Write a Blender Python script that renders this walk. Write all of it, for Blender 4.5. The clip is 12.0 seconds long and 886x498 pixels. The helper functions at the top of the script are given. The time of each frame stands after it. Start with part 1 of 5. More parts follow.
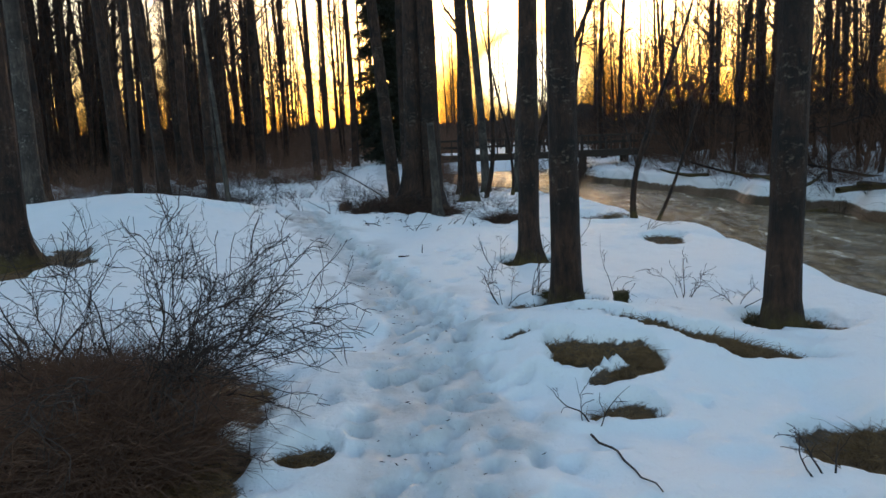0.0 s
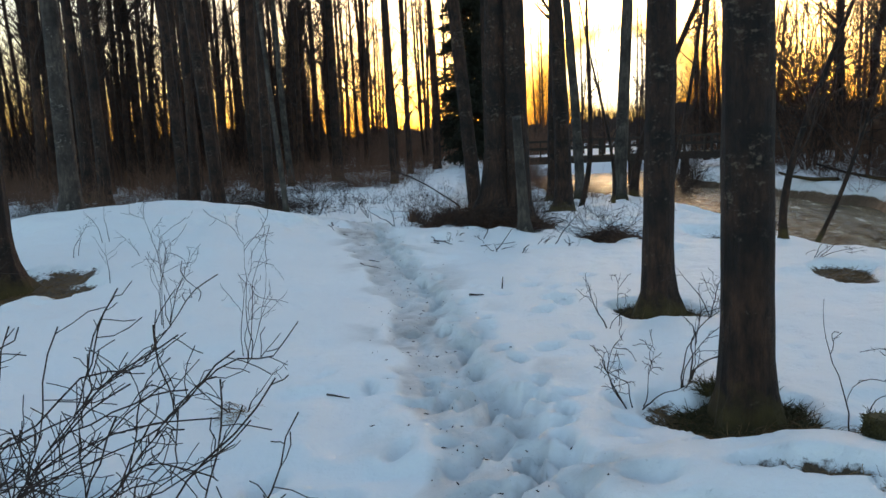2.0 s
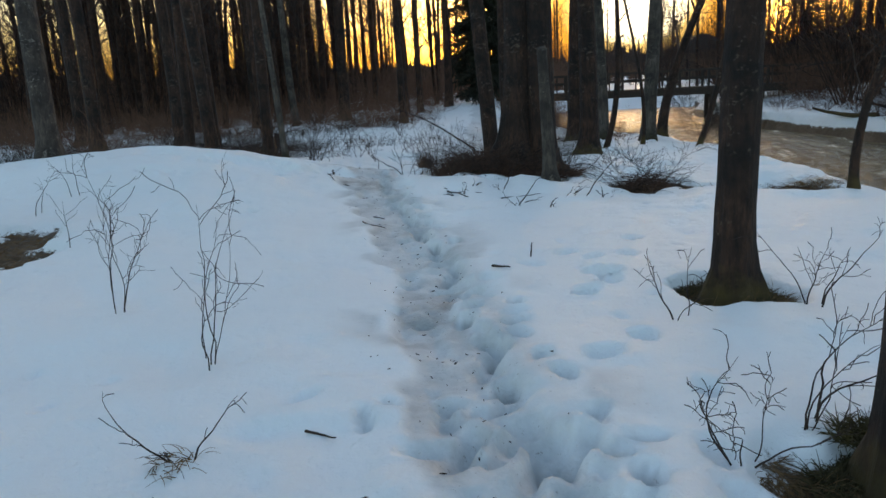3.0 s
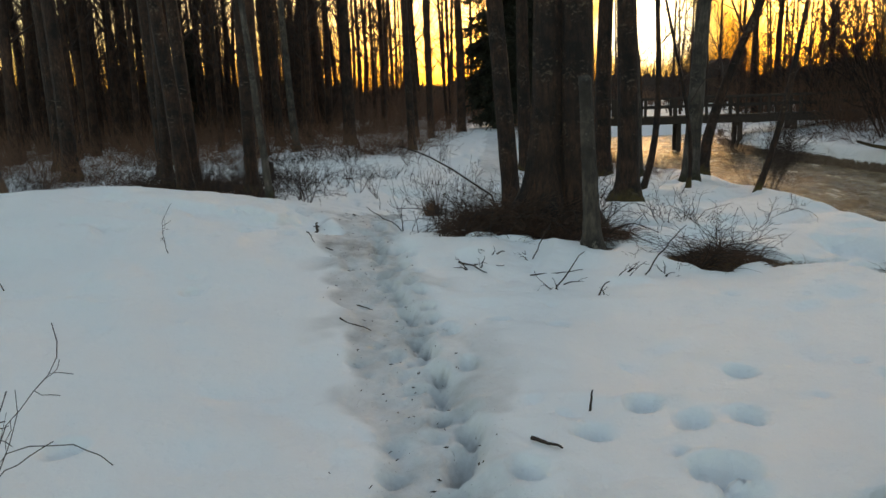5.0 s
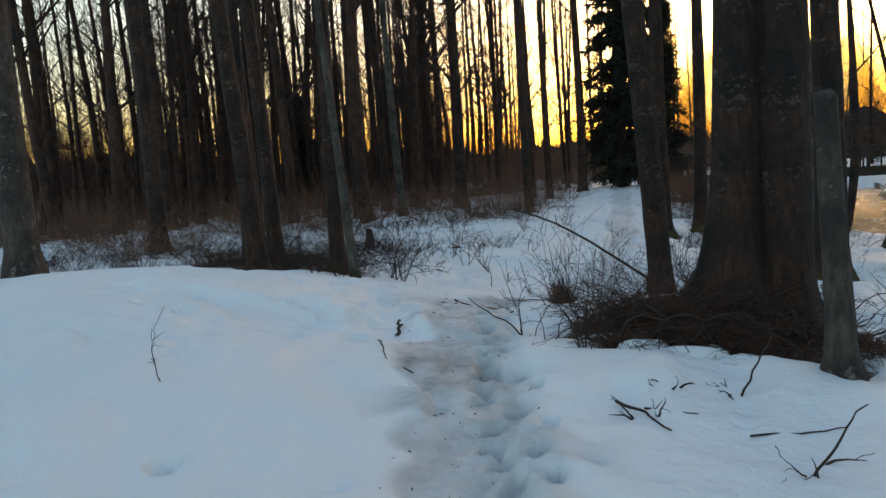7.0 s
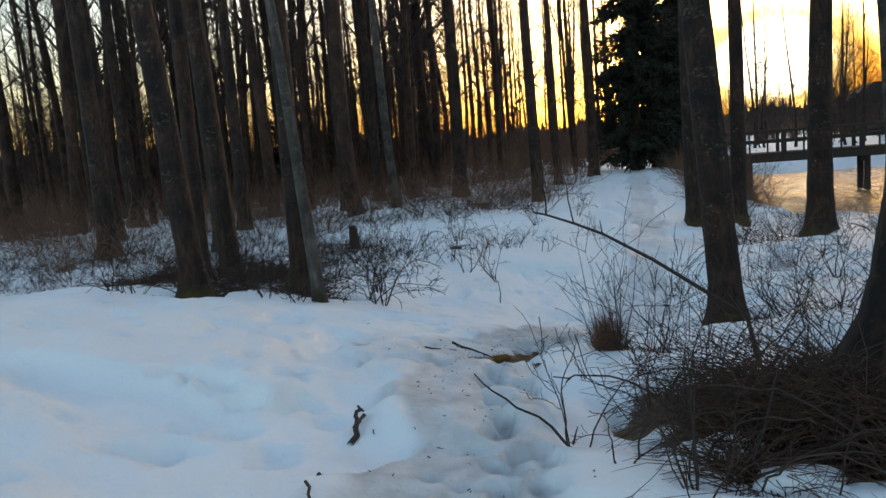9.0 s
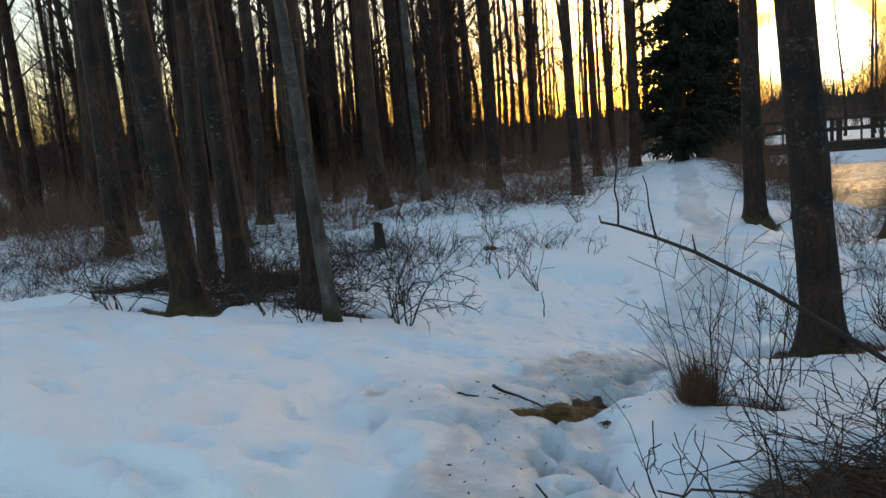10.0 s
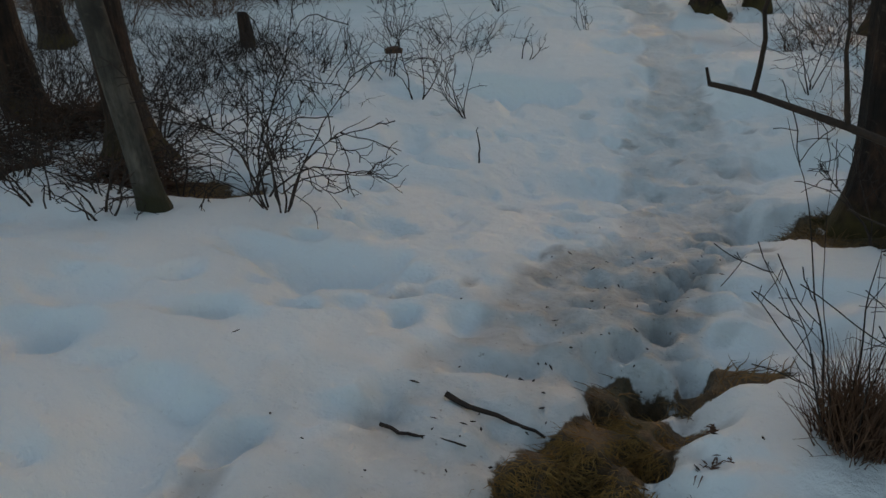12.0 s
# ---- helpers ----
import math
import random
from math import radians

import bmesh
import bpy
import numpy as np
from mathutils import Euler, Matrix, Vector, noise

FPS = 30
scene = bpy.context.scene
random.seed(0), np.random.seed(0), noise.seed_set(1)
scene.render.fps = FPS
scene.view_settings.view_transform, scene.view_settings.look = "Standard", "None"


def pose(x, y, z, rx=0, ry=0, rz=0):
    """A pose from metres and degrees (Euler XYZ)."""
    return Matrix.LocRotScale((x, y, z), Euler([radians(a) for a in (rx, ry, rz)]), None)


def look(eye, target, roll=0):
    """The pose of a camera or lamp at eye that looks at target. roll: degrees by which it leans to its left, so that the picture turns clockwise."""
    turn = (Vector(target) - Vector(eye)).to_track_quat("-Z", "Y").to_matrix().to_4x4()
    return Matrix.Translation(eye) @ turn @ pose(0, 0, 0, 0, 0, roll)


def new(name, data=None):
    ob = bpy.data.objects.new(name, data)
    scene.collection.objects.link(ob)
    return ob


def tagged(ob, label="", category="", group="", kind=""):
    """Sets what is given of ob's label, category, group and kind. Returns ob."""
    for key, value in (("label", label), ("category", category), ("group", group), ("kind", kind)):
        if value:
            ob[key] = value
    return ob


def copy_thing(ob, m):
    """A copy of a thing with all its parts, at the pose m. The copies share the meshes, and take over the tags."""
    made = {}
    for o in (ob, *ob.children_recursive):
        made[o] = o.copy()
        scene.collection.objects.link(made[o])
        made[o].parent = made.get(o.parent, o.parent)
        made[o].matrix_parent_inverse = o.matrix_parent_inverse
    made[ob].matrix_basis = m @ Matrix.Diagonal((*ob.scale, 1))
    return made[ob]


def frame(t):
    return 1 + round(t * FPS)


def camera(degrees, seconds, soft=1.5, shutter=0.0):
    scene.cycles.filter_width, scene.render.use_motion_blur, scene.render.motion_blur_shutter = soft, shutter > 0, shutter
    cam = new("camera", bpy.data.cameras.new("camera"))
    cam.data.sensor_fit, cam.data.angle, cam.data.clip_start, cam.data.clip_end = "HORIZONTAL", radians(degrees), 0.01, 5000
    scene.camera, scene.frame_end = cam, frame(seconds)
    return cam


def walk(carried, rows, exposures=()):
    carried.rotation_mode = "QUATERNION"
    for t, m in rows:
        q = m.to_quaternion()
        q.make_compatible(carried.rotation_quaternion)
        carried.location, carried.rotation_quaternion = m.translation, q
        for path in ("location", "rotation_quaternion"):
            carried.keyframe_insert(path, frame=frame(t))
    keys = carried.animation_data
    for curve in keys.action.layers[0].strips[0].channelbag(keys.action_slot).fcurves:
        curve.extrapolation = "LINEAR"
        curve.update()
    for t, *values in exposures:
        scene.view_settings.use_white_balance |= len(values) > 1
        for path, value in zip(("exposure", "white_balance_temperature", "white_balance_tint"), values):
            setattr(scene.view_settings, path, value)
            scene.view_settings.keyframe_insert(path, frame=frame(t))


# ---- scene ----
cam = camera(61.5, 12.0)
METRES, EYE, TILT, LEAN, TURN = 16.0, 1.55, 0.0, 0.0, 0.0
ROWS = [
    (0.0, 0.0, 0.0, 0.0, -0.36, -8.48, 2.39),
    (0.5, -0.0005, 0.0441, -0.0, -3.11, -11.06, 2.82),
    (1.0, 0.0014, 0.0892, -0.0017, 1.7, -7.71, 3.37),
    (1.5, 0.0012, 0.1307, -0.0017, 1.86, -9.07, 3.01),
    (2.0, -0.0004, 0.172, -0.0048, 6.3, -8.05, 2.55),
    (2.5, -0.0064, 0.2126, -0.0048, 6.27, -11.11, 2.8),
    (4.5, -0.0258, 0.3714, 0.0014, 11.28, -13.88, 3.05),
    (5.0, -0.0308, 0.4036, 0.0059, 8.05, -11.27, 2.1),
    (5.5, -0.0356, 0.446, 0.0037, 10.68, -10.22, 3.79),
    (6.0, -0.0462, 0.4877, -0.0012, 11.79, -8.57, 1.92),
    (6.5, -0.0562, 0.5341, -0.0028, 16.03, -6.24, 2.95),
    (8.5, -0.1002, 0.6979, -0.0009, 17.33, -6.8, 4.21),
    (9.0, -0.1101, 0.739, -0.0025, 16.74, -7.31, 4.61),
    (9.5, -0.1236, 0.7755, -0.0006, 16.76, -6.91, 4.11),
    (10.0, -0.1369, 0.8168, -0.0014, 19.1, -7.94, 4.6),
    (10.5, -0.154, 0.8532, -0.0006, 14.8, -10.72, 4.02),
    (11.0, -0.1683, 0.8938, -0.0024, 16.45, -13.07, 2.65),
    (11.5, -0.1807, 0.9319, -0.0029, 13.35, -20.15, 1.65),
    (12.0, -0.1905, 0.9686, -0.0052, 10.81, -25.17, 3.54),
]
EXPOSURES = [(0.0, 2.65, 6600, 12), (0.5, 2.75, 6600, 12), (1.0, 2.48, 7000, 12), (1.5, 2.63, 6900, 12), (2.5, 2.73, 6700, 12), (4.5, 2.21, 8150, 12), (5.0, 2.58, 8550, 14), (5.5, 2.83, 8500, 14), (6.0, 2.83, 8200, 14), (6.5, 2.6, 7500, 12), (8.5, 2.7, 6850, 12), (9.5, 2.8, 6850, 12), (11.0, 2.75, 7050, 12), (11.5, 2.3, 7350, 12), (12.0, 2.1, 7850, 12)]
walk(cam, [(t, pose(0, 0, EYE, TILT, LEAN, TURN) @ pose(METRES * x, METRES * y, METRES * z, 90 + pitch, roll, yaw)) for t, x, y, z, yaw, pitch, roll in ROWS], EXPOSURES)

# ---- light ----
SUN_AZ, SUN_EL = 6.9, 2.7
world = bpy.data.worlds.new("winter_sunset")
scene.world = world
world.use_nodes = True
wn = world.node_tree.nodes
sky = wn.new("ShaderNodeTexSky")
sky.sky_type = "NISHITA"
sky.sun_disc = False
sky.sun_elevation = radians(SUN_EL)
sky.sun_rotation = radians(SUN_AZ)
sky.air_density, sky.dust_density, sky.ozone_density = 1.0, 2.6, 1.6
world.node_tree.links.new(sky.outputs[0], wn["Background"].inputs[0])
wn["Background"].inputs[1].default_value = 0.15

sun_data = bpy.data.lights.new("sun", "SUN")
sun_data.energy, sun_data.angle, sun_data.color = 0.3, radians(0.6), (1.0, 0.5, 0.2)
sun_way = Vector((math.sin(radians(SUN_AZ)) * math.cos(radians(SUN_EL)), math.cos(radians(SUN_AZ)) * math.cos(radians(SUN_EL)), math.sin(radians(SUN_EL))))
sun_lamp = new("sun", sun_data)
sun_lamp.matrix_world = look(sun_way * 50, (0, 0, 0))


def sun_haze():
    """The low sun in haze: a glowing veil of haze, brightest at the sun and orange low down, that fades out to clear sky."""
    m = bpy.data.materials.new("sun_in_haze")
    m.use_nodes = True
    n, l = m.node_tree.nodes, m.node_tree.links
    n.clear()
    tc, ln = n.new("ShaderNodeTexCoord"), n.new("ShaderNodeVectorMath")
    ln.operation = "LENGTH"
    l.new(tc.outputs["Object"], ln.inputs[0])
    p = n.new("ShaderNodeMapRange")
    p.interpolation_type = "SMOOTHERSTEP"
    p.inputs["From Min"].default_value, p.inputs["From Max"].default_value = 1.0, 0.0
    l.new(ln.outputs["Value"], p.inputs["Value"])
    height = n.new("ShaderNodeSeparateXYZ")
    l.new(tc.outputs["Object"], height.inputs[0])
    warm = n.new("ShaderNodeMath")
    warm.operation = "MULTIPLY_ADD"
    warm.inputs[1].default_value = 0.9
    l.new(height.outputs[1], warm.inputs[0])
    l.new(p.outputs[0], warm.inputs[2])
    col = n.new("ShaderNodeValToRGB")
    e = col.color_ramp.elements
    e[0].position, e[0].color = 0.0, (0.13, 0.04, 0.003, 1)
    for place, tone in ((0.45, (0.2, 0.07, 0.005, 1)), (0.72, (0.27, 0.12, 0.014, 1)), (0.9, (0.42, 0.27, 0.08, 1))):
        e.new(place).color = tone
    e[-1].position, e[-1].color = 1.0, (1.0, 0.85, 0.55, 1)
    l.new(warm.outputs[0], col.inputs[0])
    em, tr, mx, ou = n.new("ShaderNodeEmission"), n.new("ShaderNodeBsdfTransparent"), n.new("ShaderNodeMixShader"), n.new("ShaderNodeOutputMaterial")
    veil = n.new("ShaderNodeMapRange")
    veil.interpolation_type = "SMOOTHSTEP"
    veil.inputs["From Min"].default_value, veil.inputs["From Max"].default_value = 0.0, 0.55
    l.new(p.outputs[0], veil.inputs["Value"])
    l.new(col.outputs[0], em.inputs["Color"])
    l.new(veil.outputs[0], mx.inputs[0])
    l.new(tr.outputs[0], mx.inputs[1])
    l.new(em.outputs[0], mx.inputs[2])
    l.new(mx.outputs[0], ou.inputs["Surface"])
    bm = bmesh.new()
    bmesh.ops.create_circle(bm, cap_ends=True, segments=96, radius=1.0)
    me = bpy.data.meshes.new("sun_haze")
    bm.to_mesh(me)
    bm.free()
    me.materials.append(m)
    o = new("backdrop_sun", me)
    o.matrix_world = look(sun_way * 1200, (0, 0, 0)) @ Matrix.Diagonal((260, 190, 1, 1))
    return tagged(o, "low setting sun glowing through winter haze", "sun", kind="structure")


sun_haze()

rng = np.random.default_rng(7)


# ---- materials ----
def material(name, rough=0.8, metal=0.0):
    m = bpy.data.materials.new(name)
    m.use_nodes = True
    b = m.node_tree.nodes["Principled BSDF"]
    b.inputs["Roughness"].default_value, b.inputs["Metallic"].default_value = rough, metal
    return m, m.node_tree.nodes, m.node_tree.links, b


def noise_node(n, l, scale, detail=4.0, rough=0.6, stretch=None, coords="Object"):
    tc = n.new("ShaderNodeTexCoord")
    out = tc.outputs[coords]
    if stretch:
        mp = n.new("ShaderNodeMapping")
        mp.inputs["Scale"].default_value = stretch
        l.new(out, mp.inputs["Vector"])
        out = mp.outputs[0]
    t = n.new("ShaderNodeTexNoise")
    t.inputs["Scale"].default_value, t.inputs["Detail"].default_value, t.inputs["Roughness"].default_value = scale, detail, rough
    l.new(out, t.inputs["Vector"])
    return t.outputs["Fac"]


def ramp(n, l, fac, stops):
    r = n.new("ShaderNodeValToRGB")
    while len(r.color_ramp.elements) < len(stops):
        r.color_ramp.elements.new(0.5)
    for e, (p, c) in zip(r.color_ramp.elements, stops):
        e.position, e.color = p, (*c, 1) if len(c) == 3 else c
    l.new(fac, r.inputs[0])
    return r.outputs[0]


def mix(n, l, fac, a, b, blend="MIX"):
    m = n.new("ShaderNodeMix")
    m.data_type, m.blend_type = "RGBA", blend
    for k, v in ((0, fac), (6, a), (7, b)):
        if isinstance(v, (int, float)):
            m.inputs[k].default_value = v
        elif isinstance(v, tuple):
            m.inputs[k].default_value = (*v, 1)
        else:
            l.new(v, m.inputs[k])
    return m.outputs[2]


def bump(n, l, b, fac, strength, dist):
    k = n.new("ShaderNodeBump")
    k.inputs["Strength"].default_value, k.inputs["Distance"].default_value = strength, dist
    l.new(fac, k.inputs["Height"])
    l.new(k.outputs[0], b.inputs["Normal"])
    return k


def maths(n, l, op, a, b=0.0, clamp=False):
    m = n.new("ShaderNodeMath")
    m.operation, m.use_clamp = op, clamp
    for k, v in ((0, a), (1, b)):
        if isinstance(v, (int, float)):
            m.inputs[k].default_value = v
        else:
            l.new(v, m.inputs[k])
    return m.outputs[0]


def bark(name, dark, light, moss, patch=None, furrow=1.0):
    m, n, l, b = material(name, 0.9)
    fine = noise_node(n, l, 18.0, 8.0, 0.72, (1.0, 1.0, 0.28))
    wide = noise_node(n, l, 2.3, 4.0)
    c = ramp(n, l, fine, [(0.38, dark), (0.64, light)])
    c = mix(n, l, ramp(n, l, wide, [(0.4, (0, 0, 0)), (0.62, (1, 1, 1))]), c, tuple(v * 0.6 for v in dark))
    if patch:
        p = maths(n, l, "ADD", maths(n, l, "MULTIPLY", noise_node(n, l, 16.0, 6.0, 0.75, (1.0, 1.0, 1.5)), 0.6), maths(n, l, "MULTIPLY", noise_node(n, l, 1.7, 3.0), 0.4))
        c = mix(n, l, ramp(n, l, p, [(0.56, (0, 0, 0)), (0.64, (0.8, 0.8, 0.8))]), c, patch)
    if moss:
        z = n.new("ShaderNodeSeparateXYZ")
        tc = n.new("ShaderNodeTexCoord")
        l.new(tc.outputs["Object"], z.inputs[0])
        spread = maths(n, l, "MULTIPLY", noise_node(n, l, 7.0, 5.0), 0.5)
        low = maths(n, l, "MULTIPLY", maths(n, l, "SUBTRACT", spread, z.outputs[2]), 5.0, True)
        c = mix(n, l, low, c, moss)
    l.new(c, b.inputs["Base Color"])
    ridge = noise_node(n, l, 11.0, 3.0, 0.5, (1.0, 1.0, 0.12))
    both = maths(n, l, "ADD", maths(n, l, "MULTIPLY", ridge, 1.4), fine)
    bump(n, l, b, both, 1.0, 0.035 * furrow)
    return m


M_BARK = bark("dark_bark", (0.011, 0.0048, 0.0027), (0.072, 0.033, 0.018), (0.075, 0.05, 0.012), (0.17, 0.13, 0.095))
M_FAR_BARK = bark("far_bark", (0.026, 0.011, 0.006), (0.1, 0.047, 0.026), None)
M_BIRCH = bark("birch_bark", (0.03, 0.022, 0.018), (0.1, 0.078, 0.062), None, (0.3, 0.27, 0.24), 0.5)
M_GREY = bark("grey_lichen_bark", (0.04, 0.033, 0.027), (0.13, 0.11, 0.092), (0.035, 0.03, 0.012), (0.2, 0.185, 0.16), 0.5)


M_SNAG = bark("weathered_grey_wood", (0.03, 0.023, 0.018), (0.105, 0.084, 0.066), None, (0.21, 0.185, 0.155), 0.5)


def plain(name, dark, light, scale, rough=0.85, depth=0.004, stretch=None):
    m, n, l, b = material(name, rough)
    f = noise_node(n, l, scale, 5.0, 0.65, stretch)
    info = n.new("ShaderNodeObjectInfo")
    c = ramp(n, l, f, [(0.3, dark), (0.7, light)])
    c = mix(n, l, maths(n, l, "MULTIPLY", info.outputs["Random"], 0.35), c, dark)
    l.new(c, b.inputs["Base Color"])
    bump(n, l, b, f, 0.5, depth)
    return m


M_TWIG = plain("twig_bark", (0.016, 0.0085, 0.006), (0.06, 0.034, 0.024), 30.0)
M_BRUSH = plain("undergrowth_twigs", (0.075, 0.036, 0.021), (0.25, 0.125, 0.072), 0.6)
M_GRASS = plain("dead_grass", (0.055, 0.029, 0.011), (0.35, 0.2, 0.08), 14.0)
M_YELLOW = plain("yellow_grass", (0.1, 0.047, 0.012), (0.52, 0.29, 0.075), 14.0)
M_HEAP = plain("dead_bracken", (0.055, 0.024, 0.013), (0.24, 0.115, 0.064), 9.0)
M_PILE = plain("dark_dead_brush", (0.02, 0.01, 0.006), (0.15, 0.07, 0.04), 5.0)
M_MOSS = plain("moss", (0.032, 0.024, 0.007), (0.11, 0.082, 0.022), 25.0)
M_NEEDLE = plain("spruce_needles", (0.007, 0.009, 0.004), (0.024, 0.028, 0.011), 3.0)
M_PLANK = plain("weathered_planks", (0.022, 0.015, 0.011), (0.08, 0.056, 0.042), 8.0, stretch=(1, 6, 6))
M_ROOF = plain("dark_roof_felt", (0.03, 0.028, 0.027), (0.06, 0.055, 0.05), 4.0)
M_WALLWOOD = plain("brown_boarding", (0.06, 0.035, 0.022), (0.13, 0.08, 0.05), 5.0)
M_SNOWCAP = plain("snow_lump", (0.78, 0.8, 0.82), (0.86, 0.87, 0.88), 6.0, 0.6, 0.01)
M_WOODS = plain("far_woods_haze", (0.02, 0.012, 0.009), (0.055, 0.032, 0.022), 0.35)


def ground_material():
    m, n, l, b = material("snow_ground", 0.62)
    wide = noise_node(n, l, 0.7, 5.0)
    grain = noise_node(n, l, 55.0, 6.0, 0.7)
    lump = noise_node(n, l, 6.0, 6.0, 0.6)
    snow = mix(n, l, wide, (0.8, 0.815, 0.83), (0.9, 0.9, 0.895))
    at_dirt_shade, at_bare = n.new("ShaderNodeAttribute"), n.new("ShaderNodeAttribute")
    at_dirt_shade.attribute_name, at_bare.attribute_name = "dirt_shade", "bare"
    grime_shade = ramp(n, l, lump, [(0.3, (0.23, 0.225, 0.215)), (0.7, (0.45, 0.445, 0.44))])
    blotch = maths(n, l, "MULTIPLY", at_dirt_shade.outputs["Fac"], ramp(n, l, noise_node(n, l, 3.2, 5.0), [(0.3, (0.5, 0.5, 0.5)), (0.6, (1, 1, 1))]))
    c = mix(n, l, blotch, snow, grime_shade)
    speck = maths(n, l, "MULTIPLY", ramp(n, l, noise_node(n, l, 38.0, 3.0), [(0.66, (0, 0, 0)), (0.72, (1, 1, 1))]), maths(n, l, "ADD", maths(n, l, "MULTIPLY", at_dirt_shade.outputs["Fac"], 0.75), 0.06))
    c = mix(n, l, speck, c, (0.14, 0.1, 0.07))
    straw = noise_node(n, l, 45.0, 7.0, 0.75, (1.0, 0.3, 1.0))
    soil = ramp(n, l, straw, [(0.3, (0.03, 0.016, 0.007)), (0.55, (0.085, 0.046, 0.018)), (0.75, (0.2, 0.12, 0.05))])
    soil = mix(n, l, ramp(n, l, noise_node(n, l, 4.0, 4.0), [(0.55, (0, 0, 0)), (0.72, (0.6, 0.6, 0.6))]), soil, (0.05, 0.045, 0.012))
    edge = maths(n, l, "ADD", at_bare.outputs["Fac"], maths(n, l, "MULTIPLY", maths(n, l, "SUBTRACT", noise_node(n, l, 16.0, 6.0, 0.7), 0.5), 0.5))
    c = mix(n, l, ramp(n, l, edge, [(0.46, (0, 0, 0)), (0.54, (1, 1, 1))]), c, soil)
    l.new(c, b.inputs["Base Color"])
    crust = noise_node(n, l, 17.0, 5.0, 0.6)
    rel = maths(n, l, "ADD", maths(n, l, "ADD", maths(n, l, "MULTIPLY", lump, 0.75), maths(n, l, "MULTIPLY", crust, 0.3)), maths(n, l, "MULTIPLY", grain, 0.1))
    bump(n, l, b, rel, 0.8, 0.06)
    return m


def water_material():
    m, n, l, b = material("river_water", 0.1)
    b.inputs["IOR"].default_value = 1.33
    foam = noise_node(n, l, 0.8, 8.0, 0.7, (2.2, 0.55, 1.0))
    c = ramp(n, l, foam, [(0.4, (0.085, 0.058, 0.026)), (0.52, (0.2, 0.145, 0.075)), (0.6, (0.34, 0.28, 0.19)), (0.68, (0.6, 0.56, 0.5))])
    l.new(c, b.inputs["Base Color"])
    l.new(ramp(n, l, foam, [(0.55, (0.1, 0.1, 0.1)), (0.7, (0.45, 0.45, 0.45))]), b.inputs["Roughness"])
    w1 = noise_node(n, l, 2.6, 6.0, 0.68, (1.0, 1.7, 1.0))
    bump(n, l, b, w1, 0.7, 0.1)
    return m


M_GROUND, M_WATER = ground_material(), water_material()


# ---- mesh helpers ----
def np_mesh(name, verts, faces, mat, smooth=True):
    verts, faces = np.asarray(verts, np.float32), np.asarray(faces, np.int32)
    me = bpy.data.meshes.new(name)
    k = faces.shape[1]
    me.vertices.add(len(verts))
    me.vertices.foreach_set("co", verts.ravel())
    me.loops.add(faces.size)
    me.loops.foreach_set("vertex_index", faces.ravel())
    me.polygons.add(len(faces))
    me.polygons.foreach_set("loop_start", np.arange(0, faces.size, k, dtype=np.int32))
    me.polygons.foreach_set("use_smooth", np.full(len(faces), smooth))
    me.update(calc_edges=True)
    me.validate()
    me.materials.append(mat)
    return me


def thing(name, at, label, category, group="", kind=""):
    e = new(name)
    e.location = at
    return tagged(e, label, category, group, kind)


def part_of(name, me, parent, label="", at=(0, 0, 0)):
    o = new(name, me)
    o.parent = parent
    o.location = at
    if label:
        o["label"] = label
    return o


def lone(name, me, at, label, category, group="", kind=""):
    o = new(name, me)
    o.location = at
    return tagged(o, label, category, group, kind)


def tubes(P, R, sides=4):
    """Tubes along N paths of n points each, with a radius at every point."""
    P, R = np.asarray(P, float), np.asarray(R, float)
    N, n, _ = P.shape
    T = np.gradient(P, axis=1)
    T /= np.linalg.norm(T, axis=2, keepdims=True) + 1e-9
    mean = np.abs(T.mean(axis=1))
    ref = np.where((mean[:, 2] > 0.75)[:, None], np.array([[1.0, 0.2, 0]]), np.array([[0, 0.1, 1.0]]))
    U = np.cross(T, ref[:, None, :])
    U /= np.linalg.norm(U, axis=2, keepdims=True) + 1e-9
    W = np.cross(T, U)
    a = np.arange(sides) * 2 * math.pi / sides
    V = P[:, :, None, :] + R[:, :, None, None] * (np.cos(a)[None, None, :, None] * U[:, :, None, :] + np.sin(a)[None, None, :, None] * W[:, :, None, :])
    i = np.arange(N * n * sides).reshape(N, n, sides)
    j = np.roll(i, -1, axis=2)
    F = np.stack([i[:, :-1], j[:, :-1], j[:, 1:], i[:, 1:]], axis=-1).reshape(-1, 4)
    return V.reshape(-1, 3), F


def joined(chunks):
    vs, fs, k = [], [], 0
    for v, f in chunks:
        vs.append(v)
        fs.append(f + k)
        k += len(v)
    return np.concatenate(vs), np.concatenate(fs)


def unit(v):
    return v / (np.linalg.norm(v, axis=-1, keepdims=True) + 1e-9)


def grow(p0, d0, length, r0, n, wander, lift, r, tip=0.18):
    """Wandering shoots: start points, directions, lengths, first radii."""
    N = len(p0)
    P, d = np.zeros((N, n, 3)), unit(np.array(d0, float))
    P[:, 0] = p0
    for k in range(1, n):
        d = unit(d + r.normal(0, wander, (N, 3)) + np.array([0, 0, lift]))
        P[:, k] = P[:, k - 1] + d * (np.asarray(length) / (n - 1))[:, None]
    return P, np.asarray(r0)[:, None] * np.linspace(1, tip, n)[None]


